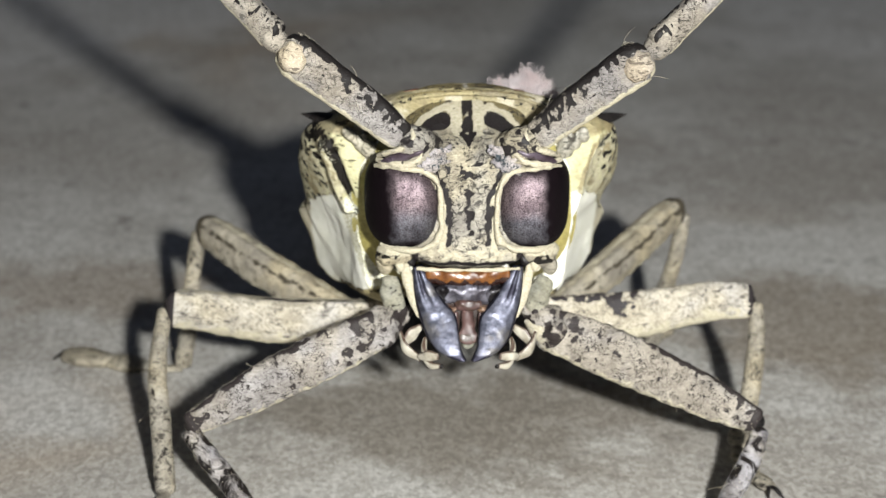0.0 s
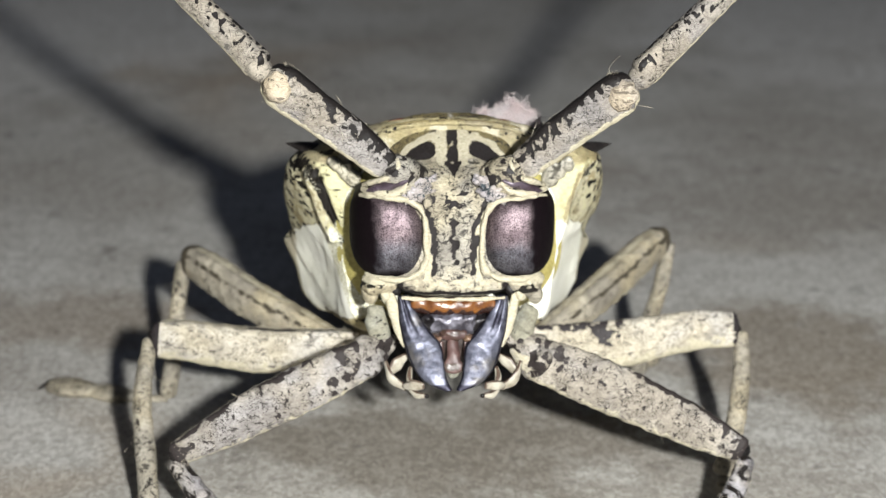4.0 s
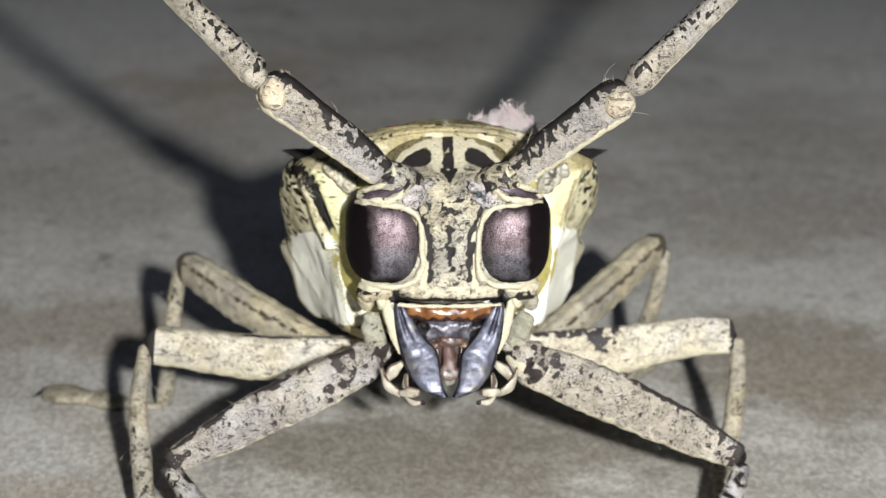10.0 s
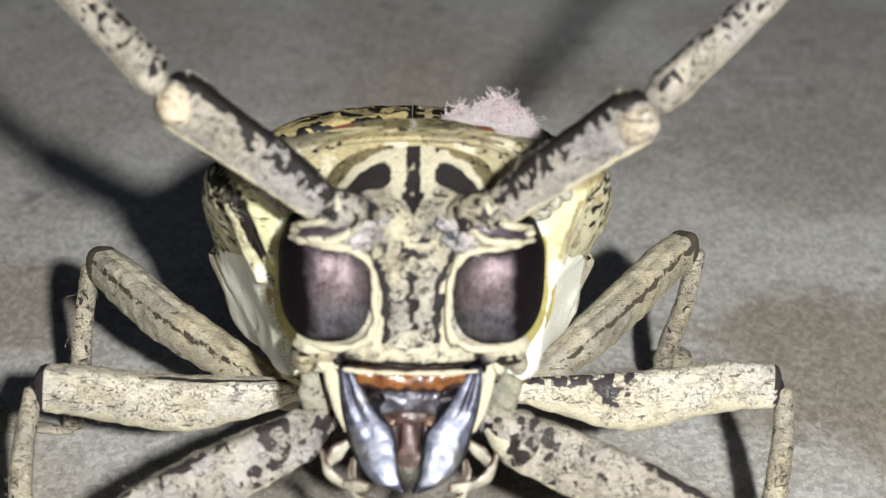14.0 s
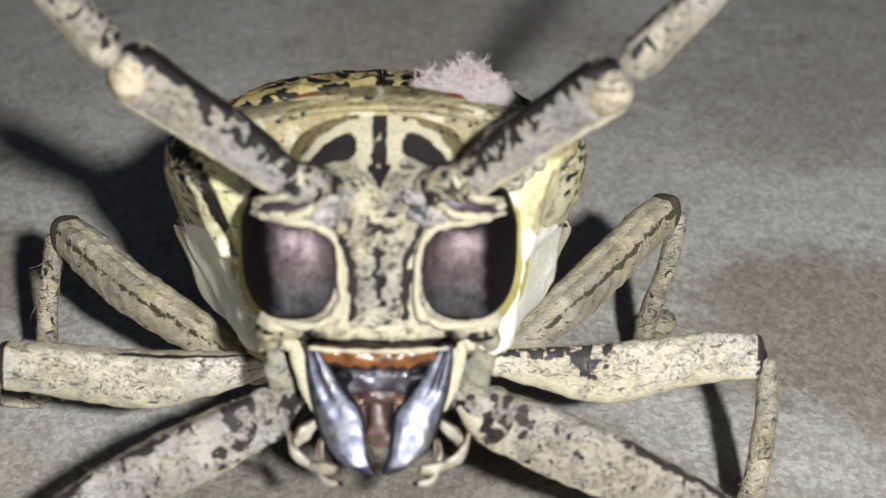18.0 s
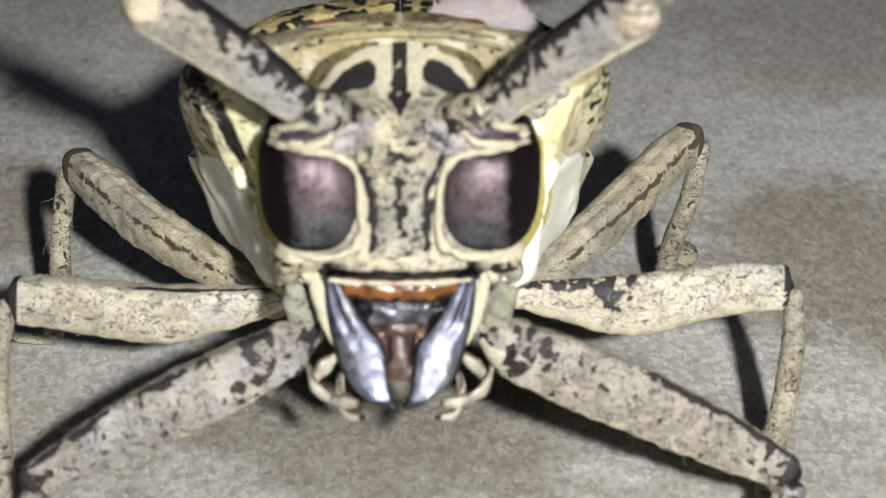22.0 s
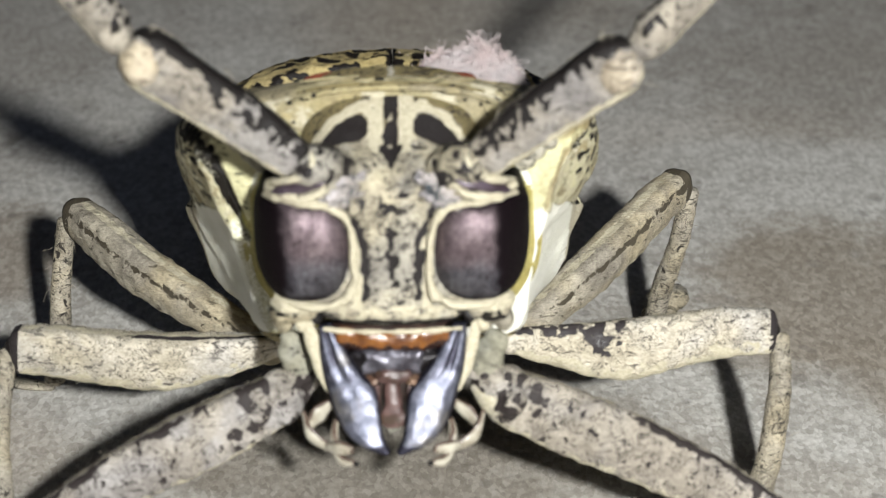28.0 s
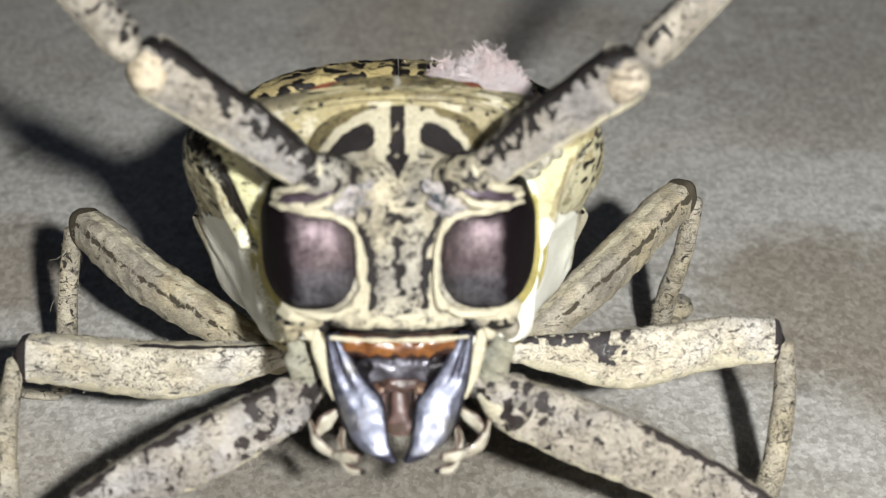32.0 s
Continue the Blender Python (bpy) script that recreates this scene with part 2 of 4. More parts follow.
def eye_material():
    """Fine facets with a painted sheen, rosy above and slate below, and a painted fade to black towards the outer side.
    """
    m, nt, b = shader("faceted_eye", 0.52, 0.9, 0.03)
    v = coords(nt)
    f = cells(nt, v, 15000, "F1", 0.75)
    rosy_sheen = ramp(nt, calc(nt, "ADD", attribute(nt, "cream"), ramp(nt, grain(nt, v, 900, 3), 0.2, 0.8, -0.2, 0.2)), 0.1, 0.9)
    c = blend(nt, rosy_sheen, (0.20, 0.20, 0.225), (0.285, 0.225, 0.24))
    c = blend(nt, ramp(nt, f, 0.3, 0.9, 0.0, 0.8), c, (0.05, 0.038, 0.043))
    streak = grain(nt, coords(nt, (7, 1, 1)), 900, 2, 0.5)
    c = blend(nt, 0.35, c, blend(nt, ramp(nt, streak, 0.35, 0.65), (0.45, 0.43, 0.45), (1.0, 1.0, 1.0)), "MULTIPLY")
    c = blend(nt, 0.8, c, blend(nt, ramp(nt, grain(nt, v, 1700, 4, 0.7), 0.35, 0.65), (0.5, 0.48, 0.5), (1.0, 1.0, 1.0)), "MULTIPLY")
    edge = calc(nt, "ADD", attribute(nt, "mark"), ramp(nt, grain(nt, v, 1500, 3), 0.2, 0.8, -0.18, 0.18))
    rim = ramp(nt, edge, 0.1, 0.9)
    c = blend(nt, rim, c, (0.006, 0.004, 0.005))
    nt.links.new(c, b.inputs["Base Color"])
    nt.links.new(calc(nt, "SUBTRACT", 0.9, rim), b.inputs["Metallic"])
    relief(nt, b, f, 0.00002, 0.8)
    return m


def stain_or_lighting(nt, v, base, x, y, rx, ry, colour, full=0.8):
    """A blot of stain, or of painted light and shade, on the floor, with a ragged edge: centre and half sizes in
    millimetres.
    """
    mp = nt.nodes.new("ShaderNodeMapping")
    mp.vector_type = "TEXTURE"
    mp.inputs["Location"].default_value = (x * MM, y * MM, 0)
    mp.inputs["Scale"].default_value = (rx * MM, ry * MM, 1)
    nt.links.new(v, mp.inputs["Vector"])
    far = nt.nodes.new("ShaderNodeVectorMath")
    far.operation = "LENGTH"
    nt.links.new(mp.outputs["Vector"], far.inputs[0])
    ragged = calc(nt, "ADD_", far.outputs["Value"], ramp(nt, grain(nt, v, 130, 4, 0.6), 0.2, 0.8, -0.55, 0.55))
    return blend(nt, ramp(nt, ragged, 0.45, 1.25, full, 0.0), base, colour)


def ground_material():
    m, nt, b = shader("gritty_concrete", 0.85, 0.0, 0.3)
    v = coords(nt)
    deep = coords(nt, (1, 0.6, 1))
    fine = grain(nt, deep, 3000, 5, 0.78)
    mid = grain(nt, v, 520, 4, 0.65)
    c = blend(nt, ramp(nt, grain(nt, v, 46, 4, 0.6, 0.4), 0.38, 0.62), (0.59, 0.58, 0.55), (0.46, 0.44, 0.405))
    c = blend(nt, ramp(nt, grain(nt, v, 22, 3, 0.5, 0.6), 0.50, 0.66), c, (0.46, 0.39, 0.31))
    # first blot: shade below the beetle's body, painted into the floor
    c = stain_or_lighting(nt, v, c, 0, 9, 11, 7, (0.23, 0.20, 0.16), 0.75)
    c = stain_or_lighting(nt, v, c, 22, 22, 10, 8, (0.29, 0.245, 0.19), 0.75)
    c = stain_or_lighting(nt, v, c, 14, 4, 10, 8, (0.36, 0.33, 0.29), 0.55)
    # one blot paints the lamp's fall-off beyond the beetle
    c = stain_or_lighting(nt, v, c, 23, 52, 11, 12, (0.39, 0.365, 0.33), 0.65)
    # two far blots paint the floor lighter, as room light would
    c = stain_or_lighting(nt, v, c, 42, 112, 22, 34, (0.70, 0.69, 0.67), 0.8)
    c = stain_or_lighting(nt, v, c, -34, 112, 24, 34, (0.70, 0.69, 0.67), 0.8)
    c = stain_or_lighting(nt, v, c, -20, 28, 9, 5, (0.34, 0.29, 0.235), 0.7)
    c = stain_or_lighting(nt, v, c, -22, 12, 7, 5, (0.66, 0.66, 0.64), 0.7)
    c = blend(nt, ramp(nt, grain(nt, v, 210, 4, 0.6), 0.60, 0.76), c, (0.26, 0.245, 0.225))
    c = blend(nt, 0.8, c, blend(nt, ramp(nt, mid, 0.32, 0.68), (0.86, 0.85, 0.84), (1.0, 1.0, 1.0)), "MULTIPLY")
    c = blend(nt, 0.45, c, blend(nt, ramp(nt, fine, 0.36, 0.62), (0.52, 0.50, 0.47), (1.0, 1.0, 1.0)), "MULTIPLY")
    grains = nt.nodes.new("ShaderNodeTexVoronoi")
    nt.links.new(deep, grains.inputs["Vector"])
    grains.inputs["Scale"].default_value = 4600
    tone = nt.nodes.new("ShaderNodeSeparateColor")
    nt.links.new(grains.outputs["Color"], tone.inputs[0])
    c = blend(nt, 0.5, c, blend(nt, ramp(nt, tone.outputs[0], 0.1, 0.9), (0.58, 0.56, 0.53), (1.12, 1.12, 1.12)), "MULTIPLY")
    pits = ramp(nt, cells(nt, v, 780, "F1", 1.0), 0.16, 0.26, 1.0, 0.0)
    pits = calc(nt, "MULTIPLY", pits, ramp(nt, grain(nt, v, 300, 2), 0.5, 0.6))
    c = blend(nt, calc(nt, "MULTIPLY", pits, 0.35), c, (0.10, 0.09, 0.085))
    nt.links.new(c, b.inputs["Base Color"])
    relief(nt, b, calc(nt, "ADD", calc(nt, "MULTIPLY", fine, 0.45), calc(nt, "MULTIPLY", mid, 0.3)), 0.00006, 0.7)
    return m


def fluff_material():
    m, nt, b = shader("pink_lint", 0.8, 0.0, 0.2)
    nt.links.new(blend(nt, ramp(nt, grain(nt, coords(nt), 900, 2), 0.35, 0.65), (0.72, 0.60, 0.59), (0.70, 0.64, 0.64)), b.inputs["Base Color"])
    return m


def hair_material():
    m, nt, b = shader("pale_hair", 0.5, 0.0, 0.4)
    nt.links.new(blend(nt, ramp(nt, grain(nt, coords(nt), 2000, 2), 0.4, 0.6), (0.42, 0.38, 0.30), (0.22, 0.19, 0.15)), b.inputs["Base Color"])
    return m


m_hair = hair_material()
m_mandible = jaw_material()
m_eye, m_ground, m_fluff = eye_material(), ground_material(), fluff_material()


# ---- shape tools (millimetres in, metres out) ----
def smooth_line(pts, n):
    """n points along a Catmull-Rom line through pts (any dimension)."""
    p = np.array(pts, float)
    p = np.vstack([2 * p[0] - p[1], p, 2 * p[-1] - p[-2]])
    out = []
    for s in np.linspace(0, len(pts) - 1 - 1e-9, n):
        i = int(s)
        t = s - i
        a, b, c, d = p[i:i + 4]
        out.append(0.5 * (2 * b + (c - a) * t + (2 * a - 5 * b + 4 * c - d) * t * t + (3 * b - a - 3 * c + d) * t ** 3))
    return np.array(out)


def loft(rings, closed=True, cap=True, marks=None):
    """A skin over rings of equal length. marks(p, i, j) gives the dark, cream, white and gold marks of a point, as many as it has."""
    bm = bmesh.new()
    layers = [bm.verts.layers.float.new(k) for k in ("mark", "cream", "white", "gold")]
    grid = []
    for i, ring in enumerate(rings):
        row = []
        for j, p in enumerate(ring):
            v = bm.verts.new([c * MM for c in p])
            if marks:
                for layer, value in zip(layers, marks(p, i / (len(rings) - 1), j / len(ring))):
                    v[layer] = value
            row.append(v)
        grid.append(row)
    n = len(rings[0])
    for i in range(len(rings) - 1):
        for j in range(n if closed else n - 1):
            k = (j + 1) % n
            bm.faces.new((grid[i][j], grid[i][k], grid[i + 1][k], grid[i + 1][j]))
    if cap and closed:
        bm.faces.new(grid[0][::-1])
        bm.faces.new(grid[-1])
    bmesh.ops.recalc_face_normals(bm, faces=bm.faces)
    return bm


def tube(pts, wide, tall=None, n=24, steps=28, up=(0, 0, 1), marks=None, rough=0.0, seed=0.0, ridge=()):
    """A limb along pts, with its half width and half height given point by point, round at both ends."""
    tall = tall or wide
    line = smooth_line([(*p, w, h) for p, w, h in zip(pts, wide, tall)], steps)
    rings = []
    for i in range(steps):
        p, w, h = line[i, :3], max(line[i, 3], 0.02), max(line[i, 4], 0.02)
        t = line[min(i + 1, steps - 1), :3] - line[max(i - 1, 0), :3]
        t /= np.linalg.norm(t) + 1e-9
        side = np.cross(t, up)
        side /= np.linalg.norm(side) + 1e-9
        if ridge and side[1] > 0:
            side = -side
        high = np.cross(t, side) if ridge and np.cross(t, side)[2] > 0 else np.cross(side, t)
        ring = []
        for j in range(n):
            a = 2 * math.pi * j / n
            gain = 1.0
            for at, lift, width in ridge:
                off = (a - radians(at) + math.pi) % (2 * math.pi) - math.pi
                gain += lift * math.exp(-(off / radians(width)) ** 2)
            q = p + (side * w * math.cos(a) + high * h * math.sin(a)) * gain
            if rough:
                q = q + (q - p) * rough * noise.noise(Vector(q * 2.2) + Vector((seed, 0, 0)))
            ring.append(tuple(q))
        rings.append(ring)
    first, last = line[0, :3], line[-1, :3]
    ends = []
    for ring, centre, out in ((rings[0], first, line[0, :3] - line[1, :3]), (rings[-1], last, line[-1, :3] - line[-2, :3])):
        out = out / (np.linalg.norm(out) + 1e-9)
        r = np.linalg.norm(np.array(ring[0]) - centre)
        ends.append([[tuple(centre + (np.array(q) - centre) * math.cos(k) + out * r * 0.6 * math.sin(k)) for q in ring] for k in (0.5, 1.0, 1.4)])
    return loft(ends[0][::-1] + rings + ends[1], marks=marks)


def blob(centre, size, power=2.0, rows=24, cols=36, turn=(0, 0, 0), marks=None, rough=0.0, pitch=1.5):
    """A rounded body; a power above 2 makes it boxier."""
    e = Euler([radians(a) for a in turn]).to_matrix()

    def s(v):
        return math.copysign(abs(v) ** (2 / power), v)
    rings = []
    for i in range(rows + 1):
        la = -math.pi / 2 + math.pi * (0.02 + 0.96 * i / rows)
        ring = []
        for j in range(cols):
            lo = 2 * math.pi * j / cols
            q = Vector((size[0] * s(math.cos(la)) * s(math.cos(lo)), size[1] * s(math.cos(la)) * s(math.sin(lo)), size[2] * s(math.sin(la))))
            if rough:
                q *= 1 + rough * noise.noise(q * pitch)
            ring.append(tuple(Vector(centre) + e @ q))
        rings.append(ring)
    return loft(rings, marks=marks)


def part(name, bm, material, parent, label=""):
    me = bpy.data.meshes.new(name)
    for f in bm.faces:
        f.smooth = True
    bm.to_mesh(me)
    bm.free()
    me.materials.append(material)
    ob = new(name, me)
    ob.parent = parent
    if label:
        ob["label"] = label
    return ob


def mirror(p, side):
    return (p[0] * side, p[1], p[2])


def hump(v, lo, hi, soft):
    """1 between lo and hi, falling to 0 over soft outside them."""
    return max(0.0, min(1.0, (v - lo) / soft + 1, (hi - v) / soft + 1))


def fibre(bm, pts, r):
    prev = None
    for i, p in enumerate(pts):
        t = (pts[min(i + 1, len(pts) - 1)] - pts[max(i - 1, 0)]).normalized()
        a = t.orthogonal().normalized()
        b = t.cross(a)
        ring = [bm.verts.new((p + (a * math.cos(k) + b * math.sin(k)) * r) * MM) for k in (0, 2.1, 4.2)]
        if prev:
            for j in range(3):
                bm.faces.new((prev[j], prev[(j + 1) % 3], ring[(j + 1) % 3], ring[j]))
        prev = ring


KEEL = ((54, 0.15, 20), (-60, 0.12, 20), (-5, -0.08, 32), (96, -0.06, 20))


def around(j):
    """Angle round a limb in degrees: 0 faces forward, 90 up."""
    return (360 * j + 180) % 360 - 180


COATS = []                      # limb, line, radii, count and length of its loose hairs


# ---- ground ----
def grit(x, y, cell, seed):
    """Smooth random heights, 0 to 1, on a lattice of that cell, in millimetres."""
    rng = np.random.RandomState(seed)
    table = rng.rand(257, 263)
    u, v = x / cell, y / cell
    i, j = np.floor(u).astype(int), np.floor(v).astype(int)
    fu, fv = u - i, v - j
    fu, fv = fu * fu * (3 - 2 * fu), fv * fv * (3 - 2 * fv)

    def at(p, q):
        return table[(p * 7 + q * 31 + p * q) % 257, (q * 5 + p * 17) % 263]
    return (at(i, j) * (1 - fu) + at(i + 1, j) * fu) * (1 - fv) + (at(i, j + 1) * (1 - fu) + at(i + 1, j + 1) * fu) * fv


def build_ground():
    """One sheet to the horizon, with grains of grit standing up round the beetle."""
    far = [-5000, -1200, -300, -80, -40]
    xs = np.array(far + list(np.arange(-23, 23, 0.085)) + [40, 80, 300, 1200, 5000])
    ys = np.array(far + list(np.arange(-14, 29, 0.085)) + [40, 80, 300, 1200, 5000])
    x, y = np.meshgrid(xs, ys)
    h = 0.035 * grit(x, y, 0.11, 3) + 0.025 * grit(x + 0.4 * y, y - 0.3 * x, 0.17, 5) + 0.05 * grit(x, y, 1.7, 7)
    fade = np.clip((23 - np.abs(x)) / 4, 0, 1) * np.clip((29 - y) / 6, 0, 1) * np.clip((y + 14) / 2, 0, 1)
    verts = np.stack([x, y, (h - 0.08) * fade], -1).reshape(-1, 3) * MM
    k = np.arange(len(xs) * len(ys)).reshape(len(ys), len(xs))
    faces = np.stack([k[:-1, :-1], k[:-1, 1:], k[1:, 1:], k[1:, :-1]], -1).reshape(-1, 4)
    me = bpy.data.meshes.new("ground")
    me.from_pydata(verts.tolist(), [], faces.tolist())
    me.shade_smooth()
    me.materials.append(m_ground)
    tagged(new("ground", me), "grey gritty concrete floor with brownish stains and painted-in shade", "ground", kind="structure")


build_ground()

# ---- the beetle ----
beetle = new("longhorn_beetle")
tagged(beetle, "pale mottled longhorn beetle with black spots standing on concrete", "beetle")

# head: stations along the midline from the mouth over the brow to the neck: y, z, half width, lean of the surface
HEAD = [(1.6, 10.9, 2.9, -40), (0.6, 11.42, 3.6, -12), (0.5, 12.3, 3.85, 0), (0.5, 13.3, 3.5, 0), (0.55, 14.4, 3.4, 0),
        (0.65, 15.4, 3.5, 4), (0.95, 16.2, 3.8, 18), (1.7, 16.75, 3.6, 45), (2.9, 17.15, 3.35, 60), (3.9, 17.65, 3.4, 66), (4.9, 18.05, 3.5, 72), (6.5, 18.3, 3.6, 80)]


def head_marks(p, s, j):
    x, y, z = p
    ax = abs(x)
    wob = 0.10 * noise.noise(Vector((x * 2.5, y * 2.5, z * 2.5)))
    dark = cream = gold = 0.0
    if y < 2.2 and z < 16.2:
        # frons: a split median line, a dark line each side, dark seam above the mouth
        m = noise.noise(Vector((x * 1.2 + 7, 0, z * 2.1)))
        dark = max(dark, hump(x + 3.0 * wob, -0.07, 0.07, 0.1) * hump(z, 12.7, 15.0, 0.3) * (0.95 + 0.6 * m))
        curl = abs(noise.noise(Vector((x * 1.9, y * 2, z * 2.3 + 4)))) + 0.25 * abs(noise.noise(Vector(p) * 4.5))
        dark = max(dark, 0.8 * hump(curl, -1, 0.07, 0.06) * (0.3 + 0.7 * hump(z, 15.0, 17, 0.5)) * hump(ax, 0.15, 2.6, 0.2) * hump(z, 12.4, 17, 0.3))
        dark = max(dark, hump(ax + wob - 0.7 * (z - 14.6), 0, 0.08, 0.1) * hump(z, 14.3, 14.8, 0.1))
        dark = max(dark, 0.7 * hump(noise.noise(Vector((x * 2.6, y, z * 2.6))), 0.3, 1, 0.12) * hump(z, 13.6, 16, 0.4))
        dark = max(dark, hump(ax + 1.6 * wob - 0.25 * max(0.0, z - 14.0) ** 1.5, 0.80, 0.96, 0.09) * hump(z, 12.4, 16.1, 0.25) * (0.9 + 2.0 * wob))
        dark = max(dark, hump(z + wob, 11.40, 11.50, 0.1) * hump(ax, 0, 2.8, 0.3))
        dark = max(dark, hump(ax, 2.3, 3.4, 0.3) * hump(z + wob * 2, 11.3, 11.9, 0.15) * 0.8)
        cream = max(cream, hump(ax + wob - 0.2 * max(0.0, z - 14.2) ** 1.5, 1.06, 1.3, 0.08) * hump(z, 12.1, 15.4, 0.2))
        cream = max(cream, hump(z + wob, 11.64, 12.15, 0.08) * hump(ax, 0, 3.6, 0.2) * (0.55 + 3.0 * wob))
    else:
        # crown: black median bar and two black drops, each wrapped by a cream loop
        r = y + wob
        dark = max(dark, hump(ax + 1.2 * wob, 0, 0.13 + 0.08 * math.sin(r * 2.4 + 0.6) ** 2, 0.1) * hump(r + wob, 2.75, 4.9, 0.6) * (0.95 + 1.2 * wob))
        dark = max(dark, hump(ax + 0.6 * wob - 0.46 * (r - 1.85), -9, 0.05, 0.1) * hump(r, 1.8, 2.6, 0.12))
        drop = math.hypot((ax - 1.22) / (0.48 if ax < 1.22 else 1.35), (r - 3.42 + 0.22 * max(0.0, ax - 1.22)) / (0.53 - 0.12 * min(2.4, max(0.0, ax - 1.22))))
        dark = max(dark, 1.0 if drop < 0.85 else max(0.0, 1 - (drop - 0.85) / 0.25))
        cream = max(cream, hump(ax + wob, 0.3, 0.66, 0.1) * hump(r, 2.4, 4.9, 0.3))
        cream = max(cream, hump(drop + wob, 1.1, 1.9, 0.15) * hump(r, 3.0, 6.0, 0.2) * hump(ax, 0.3, 9, 0.1))
        dark = max(dark, 0.5 * hump(noise.noise(Vector((x * 4.1, y * 4.8, z * 3))), 0.25, 1, 0.15) * hump(drop, 1.9, 99, 0.2) * hump(ax, 0.5, 9, 0.1))
        dark = max(dark, hump(ax + wob, 2.4, 3.2, 0.2) * hump(r, 2.7, 3.3, 0.2) * 0.9)
        gold = hump(r, 3.0, 9, 0.3) * (0.85 + 2.0 * wob) * (1 - min(1.0, 1.3 * cream)) * hump(ax, 0.15, 9, 0.1)
    return dark, cream, 0.0, gold


def build_head():
    st = smooth_line(HEAD, 130)
    rings = []
    for y, z, w, lean in st:
        a = radians(lean)
        back = Vector((0, math.cos(a), -math.sin(a)))
        ring = []
        for k in range(111):
            u = -1.95 + 3.9 * k / 110
            sx = math.copysign(abs(math.sin(u)) ** 0.9, u)
            depth = 2.9 * (1 - math.cos(u)) ** 1.35
            x = w * sx if abs(u) < 1.57 else w * math.copysign(1 - 0.12 * (abs(u) - 1.57), u)
            p = Vector((x, y, z)) + back * depth
            # a shallow groove along the brow and low swellings beside it
            front = -0.16 * math.exp(-(x / 0.22) ** 2) * hump(z, 12.6, 17.0, 0.6)
            front += 0.22 * math.exp(-((abs(x) - 1.3) / 0.6) ** 2) * hump(z, 15.6, 16.6, 0.5)
            front += 0.05 * noise.noise(p * 1.9) + 0.02 * noise.noise(p * 6)
            p -= back * front
            ring.append(tuple(p))
        rings.append(ring)
    return part("head", loft(rings, closed=False, marks=head_marks), m_head, beetle)


head = build_head()


def eye_shape(side):
    """A bulging rounded square whose outer third turns away to the side."""
    rings = []
    for i in range(1, 41):
        r = i / 40
        ring = []
        for k in range(96):
            a = 2 * math.pi * k / 96
            c, s = math.cos(a), math.sin(a)
            x = 2.95 + 1.74 * r * math.copysign(abs(c) ** (0.55 if c > 0 else 0.8), c)
            z = 14.06 + 1.98 * r * math.copysign(abs(s) ** (0.6 if c > 0 else 0.75), s)
            x += 0.12 * r * max(0.0, s) * (c < 0)
            y = 0.10 + 1.15 * (1 - math.sqrt(max(0.0, 1 - r ** 3.6))) + 0.02 * (x - 2.95) ** 2 + 0.01 * (z - 14.06) ** 2 + 0.6 * max(0.0, x - 3.1) ** 1.9
            ring.append((side * x, y, z))
        rings.append(ring)
    rings += [[(x * 0.97, y + 1.5, z) for x, y, z in rings[-1]]]
    # marks paint the sheen's fade to black outside, at the bottom and the top
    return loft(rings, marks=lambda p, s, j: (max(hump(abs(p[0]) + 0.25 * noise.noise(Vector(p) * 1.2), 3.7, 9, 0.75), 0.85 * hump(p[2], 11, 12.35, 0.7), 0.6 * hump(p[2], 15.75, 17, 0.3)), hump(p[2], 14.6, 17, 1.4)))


# a jaw from its hinge to its tip: y and z of the middle, x of the inner and the outer edge
JAW = [(0.75, 11.3, 2.06, 2.5), (0.55, 10.85, 1.78, 2.5), (0.25, 10.25, 1.42, 2.44), (0.0, 9.75, 1.05, 2.34), (-0.25, 9.3, 0.62, 2.2), (-0.5, 8.95, 0.48, 2.08),
       (-0.85, 8.5, 0.43, 1.86), (-1.15, 8.1, 0.36, 1.5), (-1.32, 7.82, 0.24, 1.06), (-1.42, 7.6, 0.1, 0.46)]


def jaw_shape(side):
    """A curved plate, narrow and grooved at the hinge, broad and bulging below, ending in a blunt point at the middle."""
    def across(j):
        return math.cos(2 * math.pi * j)

    def marks(p, s, j):
        u = across(j)
        dark = max(hump(u, 0.86, 2, 0.12), 0.8 * hump(u, -2, -0.93, 0.08), 0.8 * hump(s, 0.9, 1, 0.06))
        stripe = hump(u + 0.12 * noise.noise(Vector(p) * 2.5), -0.15, 0.2, 0.25) * hump(s, 0.0, 0.22, 0.18)
        return (max(dark, 0.7 * stripe, 0.45 * hump(s, 0, 0.28, 0.25)),)
    rings = []
    for y, z, inner, outer in smooth_line(JAW, 90):
        c, w = (inner + outer) / 2, (outer - inner) / 2
        ring = []
        for k in range(64):
            a = 2 * math.pi * k / 64
            u, v = math.cos(a), math.sin(a)
            x = c + w * math.copysign(abs(u) ** 0.85, u)
            deep = (0.16 + 0.22 * w) * math.copysign(abs(v) ** 0.62, v)
            groove = 0.10 * math.exp(-((u - 0.05) / 0.2) ** 2) * hump(z, 10.0, 12, 0.5) if v < 0 else 0.0
            back = 0.28 * max(0.0, u) ** 2 * w
            q = Vector((side * x, y + deep + back + groove, z - 0.12 * u * w))
            q.y += 0.03 * noise.noise(q * 2.2) + 0.012 * noise.noise(q * 7)
            ring.append(tuple(q))
        rings.append(ring)
    return loft(rings, marks=marks)


